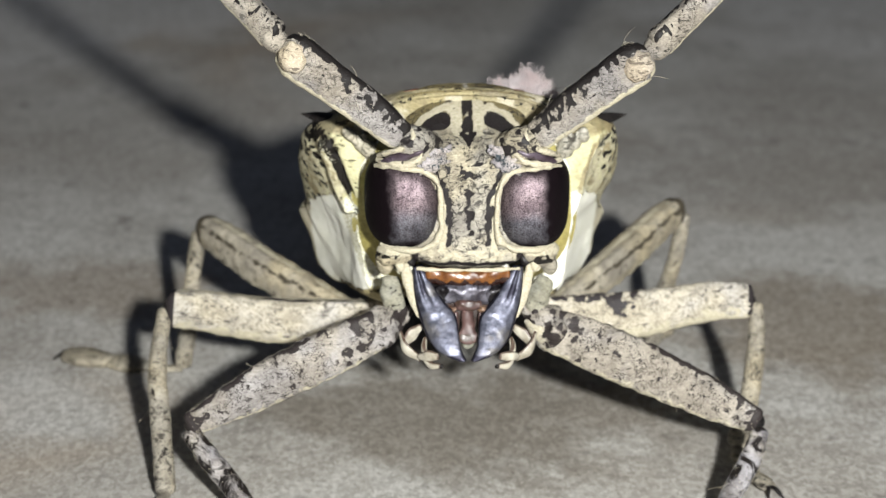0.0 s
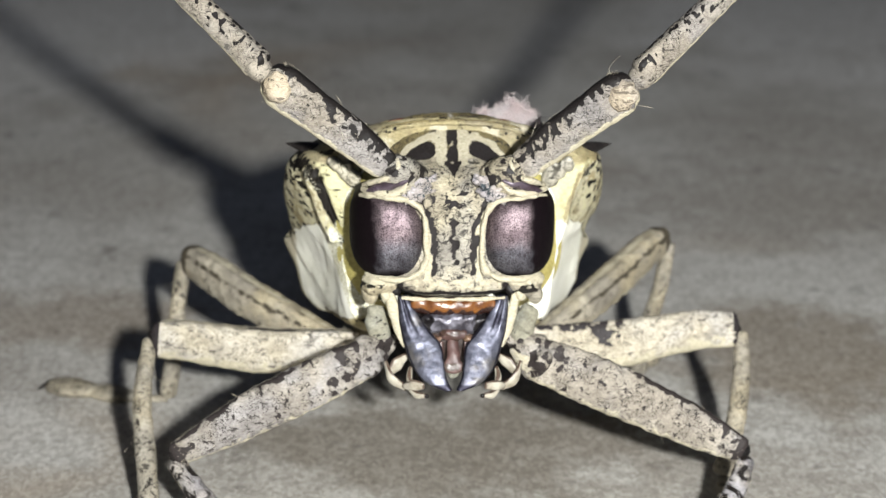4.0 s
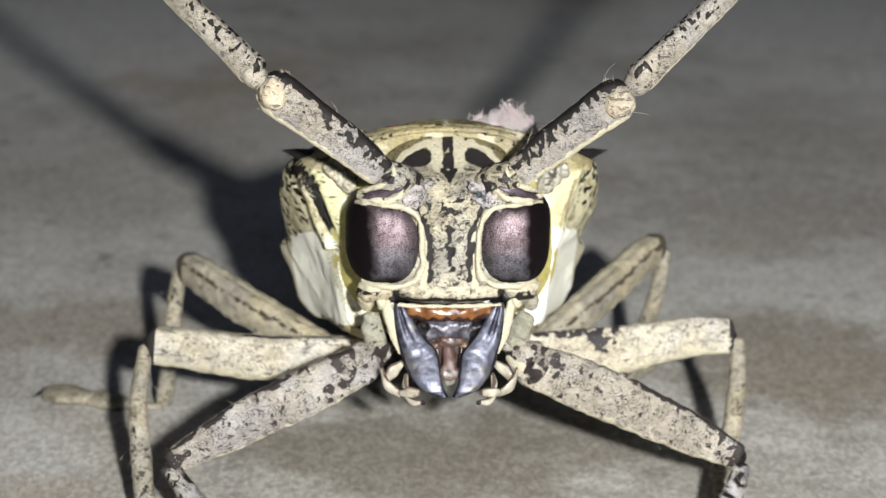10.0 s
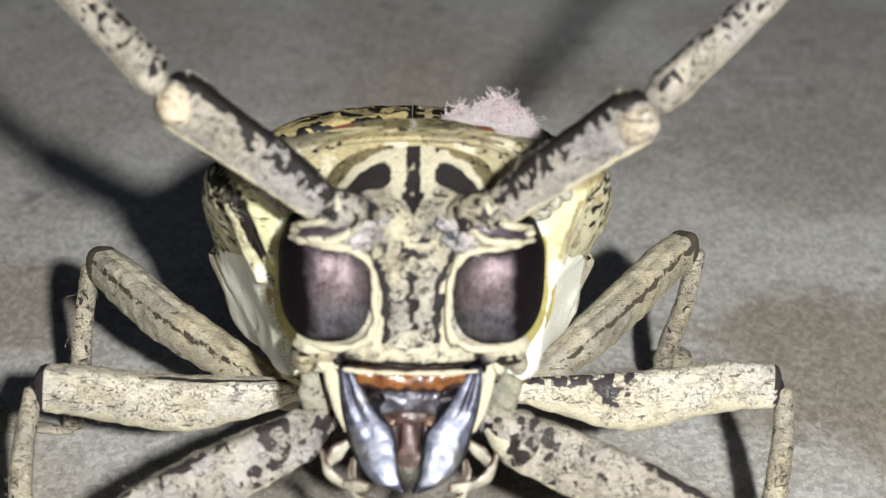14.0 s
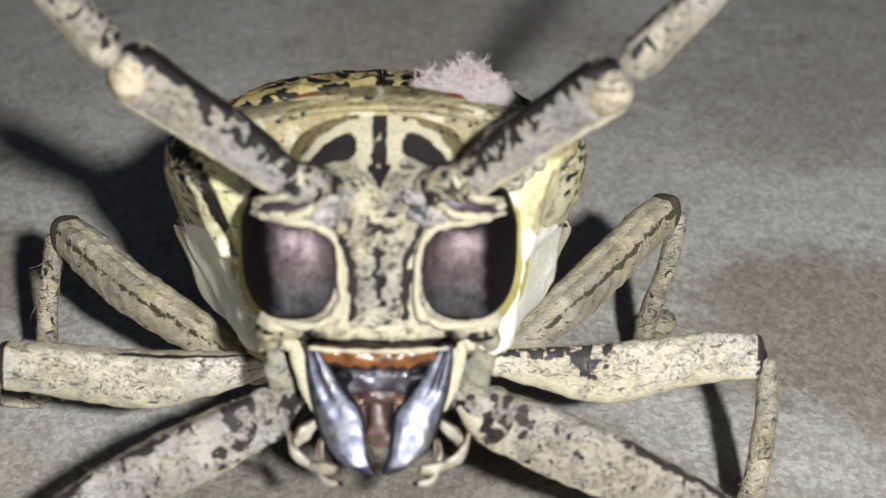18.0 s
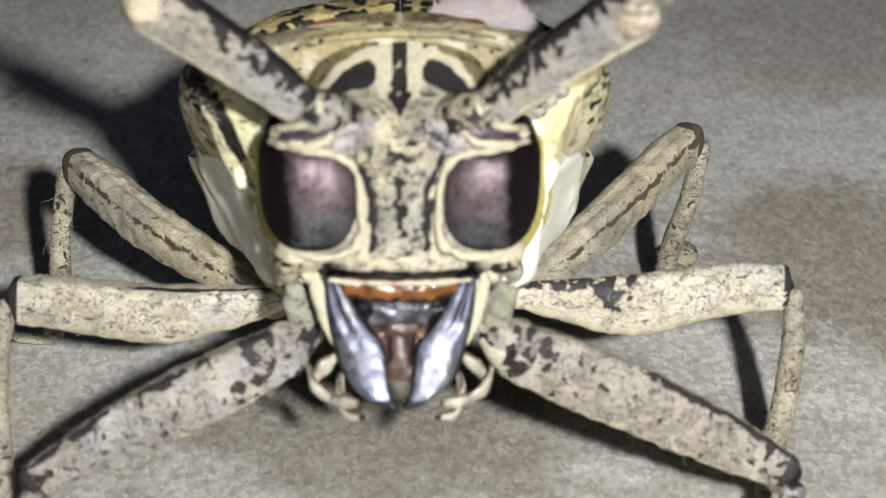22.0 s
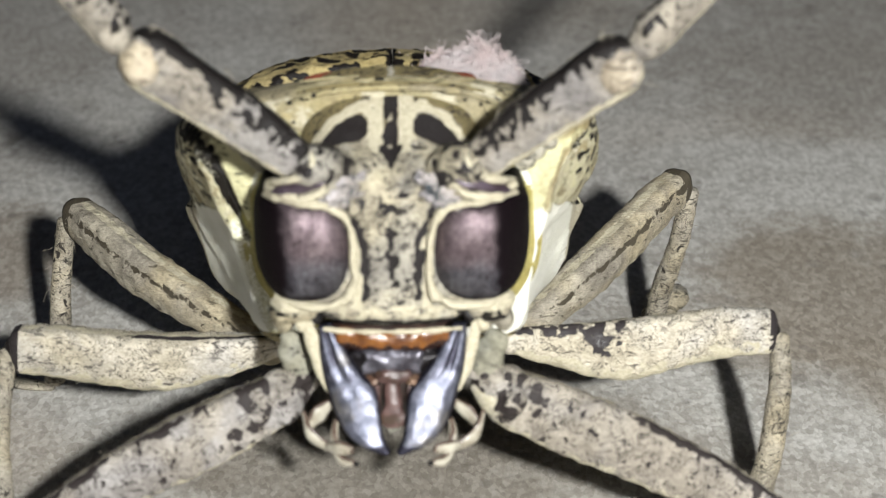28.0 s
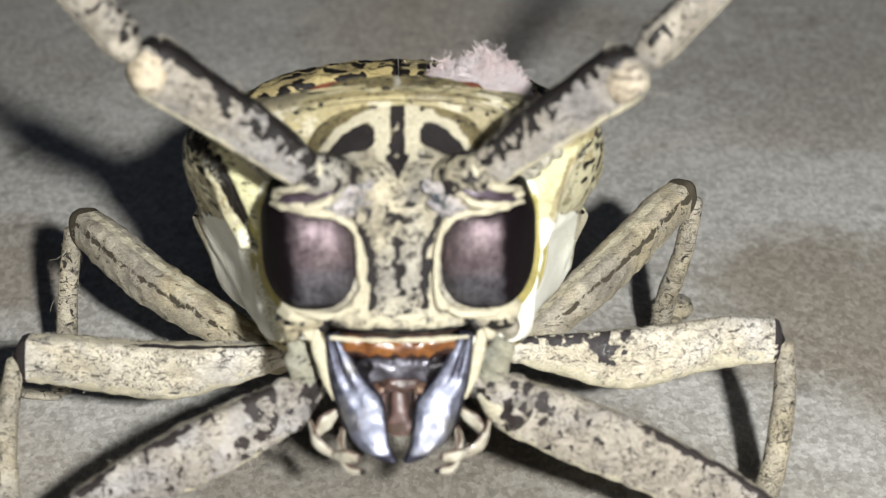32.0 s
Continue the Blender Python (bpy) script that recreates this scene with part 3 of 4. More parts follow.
def palp_marks(p, s, j):
    """Brown along the plate's margins and at its ends."""
    return (max(0.85 * hump(abs(math.sin(2 * math.pi * j)), 0.84, 2, 0.14), 0.7 * hump(s, 0, 0.1, 0.08), 0.7 * hump(s, 0.92, 1, 0.06)),)


def tubercle_marks(p, s, j):
    """Mottled, with a dark patch behind its crest."""
    x, y, z = abs(p[0]), p[1], p[2]
    n = noise.noise(Vector(p) * 2.4)
    return max(0.7 * hump(n, 0.15, 1, 0.15), 0.9 * hump(z + 0.3 * n, 17.45, 19, 0.15) * hump(y, 1.2, 9, 0.3)), 0.3 + 0.6 * n


for side in (-1, 1):
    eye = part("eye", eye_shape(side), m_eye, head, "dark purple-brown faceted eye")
    rim = [(4.15, 1.7, 15.75), (3.5, 0.85, 15.98), (2.6, 0.5, 15.95), (1.85, 0.40, 15.8), (1.42, 0.38, 15.3), (1.26, 0.38, 14.3), (1.24, 0.36, 13.2),
           (1.5, 0.34, 12.55), (2.1, 0.36, 12.25), (3.0, 0.5, 12.18), (3.9, 1.2, 12.2)]
    part("eye_rim", tube([mirror(p, side) for p in rim], [0.12, 0.16, 0.17, 0.15, 0.14, 0.14, 0.16, 0.2, 0.18, 0.16, 0.12], [0.12, 0.12, 0.12, 0.12, 0.12, 0.12, 0.13, 0.15, 0.15, 0.15, 0.1], n=18, steps=120, rough=0.8,
                         marks=lambda p, s, j: (0.25 * hump(noise.noise(Vector(p) * 5), 0.35, 1, 0.15), 0.9 + 0.3 * noise.noise(Vector(p) * 2.5))), m_head, head, "cream felt rim round the eye")
    part("antennal_tubercle", tube([mirror(p, side) for p in ((1.7, 2.2, 15.9), (2.15, 1.5, 16.5), (2.5, 1.05, 17.05), (2.75, 1.0, 17.35))],
                                   [1.0, 1.02, 0.86, 0.62], n=36, steps=40, rough=0.14, seed=3.0 * side, marks=tubercle_marks), m_head, head)
    part("brow_ridge", tube([mirror(p, side) for p in ((4.1, 1.6, 16.08), (3.5, 0.82, 16.14), (2.9, 0.45, 16.2), (2.4, 0.36, 16.35), (2.1, 0.4, 16.7))],
                            [0.13, 0.16, 0.15, 0.13, 0.1], n=14, steps=50, rough=0.5, marks=lambda p, s, j: (0.35 * hump(noise.noise(Vector(p) * 4), 0.2, 1, 0.2), 0.7)), m_head, head)
    part("brow_groove", blob((3.0 * side, 0.66, 16.5), (1.05, 0.28, 0.22), 2, 20, 40, (0, 20 * side, 24 * side), rough=0.2, pitch=3), m_groove, head, "dark purplish bare groove over the eye")
    part("socket_rim", tube([mirror(p, side) for p in ((4.05, 1.5, 16.3), (3.6, 0.85, 16.62), (3.1, 0.52, 16.85), (2.75, 0.42, 17.05), (2.5, 0.45, 17.4), (2.55, 0.7, 17.7))],
                            [0.1, 0.14, 0.13, 0.12, 0.12, 0.08], n=14, steps=60, rough=0.35, seed=side, marks=lambda p, s, j: (0.45 * hump(noise.noise(Vector(p) * 4), 0.25, 1, 0.15), 0.6)), m_head, head, "cream rim of the antenna socket")
    # small bare swellings whose lilac-white colour paints the glints on the brow
    for x, y, z, a, b in ((1.65, 0.40, 16.2, 0.5, 0.26), (1.35, 0.68, 16.6, 0.42, 0.2), (2.45, 0.52, 16.7, 0.3, 0.2)):
        part("brow_callus", blob((x * side, y + 0.06, z), (a * 1.25, 0.17, b * 1.25), 2, 40, 60, (0, 25 * side, 0), rough=0.9, pitch=4.5), m_callus_glint, head, "shiny lilac-grey bare callus with its glint painted in")
    # mouth parts of one side
    part("mandible", jaw_shape(side), m_mandible, head, "glossy blue-black mandible")
    part("cheek_strip", tube([mirror(p, side) for p in ((2.85, 0.85, 11.3), (2.68, 0.6, 10.6), (2.46, 0.35, 9.8), (2.2, 0.1, 9.1))],
                             [0.2, 0.24, 0.2, 0.09], [0.12, 0.14, 0.12, 0.06], n=16, steps=36, rough=0.25, up=(0, 1, 0.2), marks=lambda p, s, j: (0.0, 0.95)), m_horn_face, head)
    part("cheek_plate", blob((3.35 * side, 1.8, 9.5), (0.56, 0.4, 0.95), 2.2, 24, 34, (0, 14 * side, 0), rough=0.22, pitch=2.6), m_gula, head, "grey felted cheek plate")
    part("mandible_joint", blob((2.62 * side, 1.05, 11.5), (0.28, 0.28, 0.28), 2.3, 12, 18, rough=0.25, pitch=4), m_joint, head)
    part("gena", blob((3.25 * side, 1.35, 11.75), (0.85, 0.75, 0.55), 2.6, 22, 34, (0, 0, -22 * side), rough=0.22, pitch=2.2,
                      marks=lambda p, s, j: (0.75 * hump(noise.noise(Vector(p) * 2.3), 0.12, 1, 0.12) * hump(p[2], 9, 11.85, 0.15), 0.8 * hump(p[2], 11.85, 13, 0.2) + 0.3 * noise.noise(Vector(p) * 3))), m_horn_face, head)
    part("gena_knob", blob((3.05 * side, 0.8, 11.3), (0.24, 0.22, 0.26), 2.2, 12, 18, rough=0.3, pitch=4, marks=lambda p, s, j: (0.0, 0.7)), m_horn_face, head)
    part("gena_lobe", blob((3.75 * side, 1.6, 11.2), (0.4, 0.5, 0.5), 2.2, 14, 20, rough=0.3, pitch=3), m_horn_face, head)
    palp = part("palp", tube([mirror(p, side) for p in ((2.12, 0.1, 8.62), (2.5, -0.1, 8.35), (2.86, -0.3, 7.95))], [0.10, 0.15, 0.10], [0.16, 0.30, 0.2], n=28, steps=30, rough=0.25, marks=palp_marks), m_palp, head, "pale jointed palp")
    part("palp_segment", tube([mirror(p, side) for p in ((3.05, -0.3, 8.5), (2.8, -0.75, 7.9), (2.15, -1.1, 7.55))], [0.07, 0.11, 0.08], [0.12, 0.26, 0.15], n=28, steps=30, rough=0.25, marks=palp_marks), m_palp, palp)
    part("palp_segment", tube([mirror(p, side) for p in ((2.25, -1.15, 7.68), (1.85, -1.55, 7.85), (1.4, -1.8, 7.95))], [0.08, 0.15, 0.10], [0.12, 0.26, 0.16], n=28, steps=30, rough=0.25, marks=palp_marks), m_palp, palp)
    part("palp_segment", tube([mirror(p, side) for p in ((1.95, -1.5, 7.62), (1.65, -1.85, 7.52), (1.32, -2.05, 7.58))], [0.1, 0.16, 0.12], n=24, steps=24, rough=0.2, marks=palp_marks), m_palp, palp)
    part("palp_segment", tube([mirror(p, side) for p in ((1.95, -0.5, 8.3), (2.0, -0.9, 7.95), (1.9, -1.2, 7.7))], [0.09, 0.14, 0.1], n=24, steps=24, rough=0.2, marks=palp_marks), m_palp, palp)
    for x, y, z in ((2.92, -0.35, 8.02), (2.18, -1.1, 7.6)):
        part("palp_joint", blob((x * side, y, z), (0.11, 0.11, 0.11), 2, 10, 14), m_tongue, palp, "dark reddish joint")
    part("palp_tip", blob((1.24 * side, -2.1, 7.58), (0.11, 0.09, 0.11), 2, 8, 12), m_joint, palp)

part("clypeus", tube([(-1.8, 0.55, 10.92), (-0.9, 0.36, 10.9), (0, 0.3, 10.88), (0.9, 0.36, 10.9), (1.8, 0.55, 10.92)], [0.2] * 5, [0.36] * 5, n=32, steps=90, rough=0.4,
                     marks=lambda p, s, j: (hump(p[2] + 0.2 * noise.noise(Vector((p[0] * 3.5, 0, 0))), 9, 10.72, 0.1) + 0.8 * hump(abs(p[0]), 1.5, 9, 0.2) * hump(p[2], 9, 10.85, 0.1),)), m_clypeus, head, "glossy orange band above the mouth")
part("clypeus_seam", tube([(-2.3, 0.5, 11.26), (-1.1, 0.3, 11.28), (0, 0.24, 11.29), (1.1, 0.3, 11.28), (2.3, 0.5, 11.26)], [0.09] * 5, n=10, steps=60, rough=0.9, marks=lambda p, s, j: (0.3 * hump(noise.noise(Vector(p) * 3), 0.25, 1, 0.1), 1.0)), m_horn_face, head)
part("labrum", blob((0, 0.52, 10.12), (1.7, 0.5, 0.56), 2.4, 48, 90, (10, 0, 0), rough=0.2, pitch=3.2,
                    marks=lambda p, s, j: (0.75 * hump(abs(p[0]) + 0.3 * noise.noise(Vector(p) * 3), 1.05, 9, 0.12) + 0.45 * hump(noise.noise(Vector(p) * 2.6), 0.2, 1, 0.15) + 0.4 * hump(p[2], 9, 9.7, 0.1),)), m_labrum, head, "glossy grey-brown upper lip")
part("labrum_notch", blob((0, 0.1, 9.66), (0.62, 0.24, 0.27), 2.2, 24, 40, rough=0.25, pitch=4, marks=lambda p, s, j: (0.5 * hump(noise.noise(Vector(p) * 3), 0.2, 1, 0.2),)), m_tongue, head, "brown notch in the upper lip")
# dark filler: the shade of the mouth's hollow is put into its colour
part("mouth", blob((0, 0.75, 9.0), (1.5, 0.5, 1.3), 2.4, 14, 26), m_mouth_shade, head)
for side in (-1, 1):
    part("mouth_lobe", blob((0.92 * side, 0.02, 9.42), (0.46, 0.26, 0.16), 2.2, 20, 32, (0, 14 * side, 0), rough=0.7, pitch=4.5), m_lobe, head, "pinkish-brown membrane")
    part("mouth_lining", tube([(0.55 * side, -0.05, 9.35), (0.52 * side, -0.2, 9.0), (0.48 * side, -0.4, 8.6)], [0.09, 0.08, 0.05], n=12, steps=20, rough=0.5), m_tongue, head)
part("tongue", tube([(0, 0.15, 9.4), (0, -0.15, 9.1), (0, -0.4, 8.7), (0, -0.55, 8.35)], [0.22, 0.26, 0.32, 0.46], [0.2, 0.14, 0.12, 0.08], n=28, steps=36, up=(0, 1, 0), rough=0.4,
                    marks=lambda p, s, j: (0.7 * hump(s, 0.86, 1, 0.1) * hump(noise.noise(Vector(p) * 4), -0.1, 1, 0.2),)), m_tongue, head, "reddish-brown tongue")
# added plate, coloured like the lit floor seen between the jaw tips
part("floor_glimpse", blob((0, -0.35, 8.02), (0.26, 0.08, 0.32), 2, 14, 22, rough=0.25, pitch=4), m_gula, head)
# the chin's dark colour paints the shade behind the jaws
part("chin", blob((0, 2.1, 9.4), (2.6, 1.3, 1.6), 2.4, 16, 26), m_mouth_shade, head)


# antennae
def build_antenna(side):
    def scape_marks(p, s, j):
        deg = around(j)
        n = noise.noise(Vector(p) * 1.6) + 0.5 * noise.noise(Vector(p) * 4.1)
        fine = noise.noise(Vector((s * 26, deg * 0.05, side))) + 0.5 * noise.noise(Vector(p) * 6)
        dark = hump(deg + 14 * n + 6 * fine, 47, 140, 7) * (1.0 if s > 0.35 else 0.75 + 0.5 * n)
        dark = max(dark, 0.46 * hump(fine, 0.3, 2, 0.2) * hump(deg, 8, 70, 20))
        dark = max(dark, 0.8 * hump(s, 0.0, 0.4, 0.12) * hump(deg + 20 * n, 10, 40, 10) * hump(fine, 0.0, 2, 0.25))
        return dark, 0.8 * hump(deg + 10 * n, -100, -50, 10) + 0.25 * n

    def whip_marks(p, s, j):
        deg = around(j)
        n = noise.noise(Vector((s * 42, deg * 0.035, side)))
        return hump(n, 0.26, 2, 0.12) * hump(deg, 15, 120, 25) * 0.9 + 0.25 * hump(deg, 70, 120, 10), 0.8 * hump(deg, -110, -48, 10)
    line = [(3.15, 1.1, 17.41), (4.5, 1.0, 18.63), (6.23, 0.85, 19.98), (7.51, 0.75, 21.0), (7.92, 0.75, 21.31)] if side < 0 else [
        (3.11, 1.1, 17.41), (4.35, 0.95, 18.55), (5.91, 0.7, 19.82), (7.06, 0.5, 20.76), (7.44, 0.5, 21.02)]
    away = (8.6, 0.85, 21.82) if side < 0 else (8.15, 0.6, 21.55)
    scape = part("antenna", tube([mirror(p, side) for p in line], [0.70, 0.84, 0.90, 0.98, 0.82], n=40, steps=90, marks=scape_marks, rough=0.05, seed=side, ridge=KEEL), m_antenna, beetle,
                 "mottled grey antenna with a thick dark-topped base")
    COATS.append((scape, [mirror(p, side) for p in line], [0.70, 0.84, 0.90, 0.98, 0.82], 420, 0.12))
    part("pedicel", blob(mirror(away, side), (0.70, 0.64, 0.56), 2.2, 16, 24, (0, -40 * side, 0), rough=0.1), m_antenna, scape)
    pts = [(8.6, 0.85, 22.0), (10.1, 1.5, 23.4), (11.92, 2.3, 24.98), (14.44, 3.6, 27.3), (17.3, 5.3, 30.03)] if side < 0 else [
        (8.2, 0.6, 21.75), (9.75, 1.1, 23.15), (11.6, 1.8, 24.78), (14.15, 3.0, 27.1), (17.0, 4.6, 29.82)]
    part("antenna_segment", tube([mirror(p, side) for p in pts], [0.66, 0.6, 0.54, 0.5, 0.5], n=28, steps=110, rough=0.06, seed=5 * side,
                                 marks=whip_marks, ridge=KEEL), m_antenna, scape)
    part("end_scar", blob((-7.68, 0.0, 21.16) if side < 0 else (7.22, -0.28, 20.86), (0.66, 0.42, 0.66), 2.0, 18, 28, (-15, 0, -20 * side), rough=0.25, pitch=3,
                          marks=lambda p, s, j: (0.4 * hump(noise.noise(Vector(p) * 3), 0.2, 1, 0.1), 0.3 * noise.noise(Vector(p) * 2.5))), m_scar, scape, "tan scarred disc at the tip of the base segment")
    prev = pts[-1]
    for k in range(7):
        step = Vector((2.2 + 0.25 * k, 3.0 + 0.6 * k, 3.2 - 1.15 * k))
        end = tuple(Vector(prev) + step)
        mid = tuple((Vector(prev) + Vector(end)) / 2 + Vector((0, 0, 0.12)))
        r = 0.5 - 0.045 * k
        part("antenna_segment", tube([mirror(p, side) for p in (prev, mid, end)], [r * 0.85, r * 0.8, r], n=14, steps=14, rough=0.08), m_antenna, scape)
        prev = end


build_antenna(-1)
build_antenna(1)


# collar and pronotum: rings along the body: y, half width, top, bottom
def ring_of(y, w, top, bottom, n=72, power=2.3, bump=None):
    ring = []
    zc, h = (top + bottom) / 2, (top - bottom) / 2
    for j in range(n):
        a = 2 * math.pi * j / n
        c, s = math.cos(a), math.sin(a)
        x = w * math.copysign(abs(c) ** (2 / power), c)
        z = zc + h * math.copysign(abs(s) ** (2 / power), s)
        p = (x, y + 0.22 * abs(x) * 0.6, z)
        ring.append(bump(p) if bump else p)
    return ring


def skin(stations, steps, **kw):
    st = smooth_line(stations, steps)
    return [ring_of(*row, **kw) for row in st]


collar = part("collar", loft(skin([(2.9, 3.9, 15.4, 9.4), (3.6, 4.5, 16.3, 9.2), (4.05, 4.95, 16.8, 9.0), (4.4, 5.22, 17.0, 8.8), (4.62, 5.3, 17.0, 8.8), (5.8, 5.1, 16.9, 8.8)], 40, power=3.0), cap=False,
                             marks=lambda p, s, j: (0.0, 0.0, 0.7 * hump(p[2] + 0.5 * noise.noise(Vector(p)) + 1.6 * (abs(p[0]) - 5.0), 14.6, 18, 0.7))), m_collar, beetle, "yellow felted neck collar")


# half outlines of the pronotum from the crest round the side to the belly, front to back: y, then x, z pairs
PRONOTUM = [
    (4.7, (0, 18.3, 1.8, 18.15, 3.6, 17.7, 6.1, 16.5, 5.65, 15.0, 5.1, 12.8, 4.8, 10.6, 4.3, 8.6, 2.2, 8.0, 0, 7.9)),
    (5.3, (0, 18.4, 2.1, 18.25, 4.2, 17.75, 6.4, 16.65, 6.15, 15.0, 5.55, 12.9, 5.15, 10.6, 4.65, 8.3, 2.4, 7.6, 0, 7.4)),
    (6.4, (0, 17.9, 2.4, 17.8, 4.7, 17.45, 7.0, 16.35, 7.2, 14.95, 6.35, 12.8, 5.55, 10.7, 4.95, 8.0, 2.7, 7.3, 0, 7.1)),
    (7.8, (0, 17.15, 2.6, 17.1, 5.0, 16.85, 7.2, 16.0, 7.75, 14.7, 7.05, 12.6, 6.15, 10.7, 5.4, 7.8, 3.0, 7.0, 0, 6.7)),
    (9.4, (0, 16.3, 2.8, 16.25, 5.1, 16.0, 7.0, 15.2, 7.8, 13.4, 7.5, 11.9, 6.85, 10.2, 5.9, 7.5, 3.0, 6.5, 0, 6.3)),
    (10.8, (0, 15.6, 2.6, 15.5, 4.7, 15.2, 6.3, 14.5, 7.1, 12.6, 7.6, 10.9, 7.45, 9.6, 6.4, 7.2, 2.8, 6.4, 0, 6.1)),
    (11.6, (0, 15.3, 2.5, 15.2, 4.4, 14.9, 5.9, 14.1, 6.7, 12.2, 7.6, 10.4, 7.3, 9.2, 6.3, 7.1, 2.7, 6.4, 0, 6.1)),
    (12.4, (0, 14.9, 2.3, 14.8, 4.0, 14.4, 5.1, 13.6, 5.7, 11.8, 6.3, 10.3, 6.2, 9.0, 5.4, 7.2, 2.5, 6.4, 0, 6.1))]


def gap_of(x, z):
    """Distance outward from the crease between the front margin and the flank."""
    if x < 0:
        return -x - (5.25 + 0.37 * (z - 13.5) + 0.8 * max(0.0, z - 16.0))
    return x - (5.24 + 0.30 * (z - 13.5) + 1.3 * max(0.0, z - 15.8))


def pron_marks(p, s, j):
    """Pale yellow front flap, a crease with its shade painted black on the left, a tan dotted lobe above and a white
    belt below it, an olive belly edge.
    """
    x, y, z = p
    ax = abs(x)
    wob = 0.25 * noise.noise(Vector(p) * 1.3)
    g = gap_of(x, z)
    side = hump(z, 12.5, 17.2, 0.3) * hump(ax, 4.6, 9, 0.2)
    # shade inside the crease is painted black, wide on the left flank only
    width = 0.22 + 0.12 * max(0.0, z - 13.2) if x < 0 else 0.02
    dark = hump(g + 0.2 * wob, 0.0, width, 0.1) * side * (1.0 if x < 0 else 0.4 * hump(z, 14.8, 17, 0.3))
    edge = 13.45 - 0.46 * (y - 5.0)
    edge -= 0.55 * max(0.0, g) * hump(y, 0, 5.1, 0.4)
    low = 8.75 - 0.26 * (y - 4.8)
    white = hump(z + 1.2 * wob, low, edge, 0.25) * (0.2 + 0.8 * hump(y + 1.5 * wob, 0, 9.6 + 0.4 * (10.5 - z), 0.5)) * hump(y, 0, 10.6, 0.3)
    gold = 0.0
    flap = hump(g, -9, -0.05, 0.12) * hump(y, 0, 5.6 if x > 0 else 6.4, 0.3) * hump(z, low, 16.2, 0.3)
    if ax > 4.2 and flap > 0:
        gold = flap * (0.75 + 1.2 * wob)
        white = max(white * hump(g + 0.4 * wob, -0.05 if x < 0 else -0.3, 9, 0.15), 0.3 * flap)
    # left flank only: white dulled to yellow, painting the shade behind the head
    if x < 0:
        head_shade = white * hump(y, 0, 7.4, 0.8) * hump(g, -9, 1.0, 0.3)
        white, gold = white - 0.5 * head_shade, max(gold, 0.65 * head_shade)
    lilac = hump(g + 0.6 * wob, 0.25, 0.75, 0.15) * hump(z + wob, 15.0, 16.1, 0.25)
    white = max(white, 0.42 * lilac)
    spot = noise.voronoi(Vector((x * 1.8, y * 1.3, z * 2.9)))[0][0]
    cream = 0.0
    if g > 0.15 and z > edge:
        dark = max(dark, hump(spot, 0, 0.34, 0.07) * hump(ax, 6.6, 9, 0.3))
        dark = max(dark, 0.75 * hump(noise.noise(Vector((x * 2.6, y * 2.0, z * 3.4))), 0.08, 1, 0.15) * hump(z, 15.5, 18, 0.3) * hump(ax, 6.2, 9, 0.3))
        fleck = noise.noise(Vector((x * 4, y * 1.5, z * 5)))
        dark = max(dark, 0.4 * hump(noise.noise(Vector((x * 1.1 + 3, y * 1.1, z * 1.3))), 0.2, 1, 0.25) * hump(fleck, 0.1, 1, 0.3))
        dark = max(dark, 0.8 * hump(z - edge + wob, 0.0, 0.1, 0.06) * hump(fleck, 0.0, 1, 0.2))
        cream = 0.6 + 1.6 * wob
        gold = max(gold, 0.42 + 0.8 * wob)
    if ax < 5.5 and z > 16:
        dark = max(dark, 0.5 * hump(noise.noise(Vector((x * 3.2, y * 9, z * 3))), 0.34, 1, 0.1))
        cream = max(cream, 0.1 + 1.4 * noise.noise(Vector((x * 0.8, y * 3.0, 5))))
    if low < z <= edge and y > 7:
        cream = 0.85
    if z < low:
        dark = max(dark, 0.55 * hump(low - z, 0.0, 0.2, 0.1))
    return dark, cream, white, gold


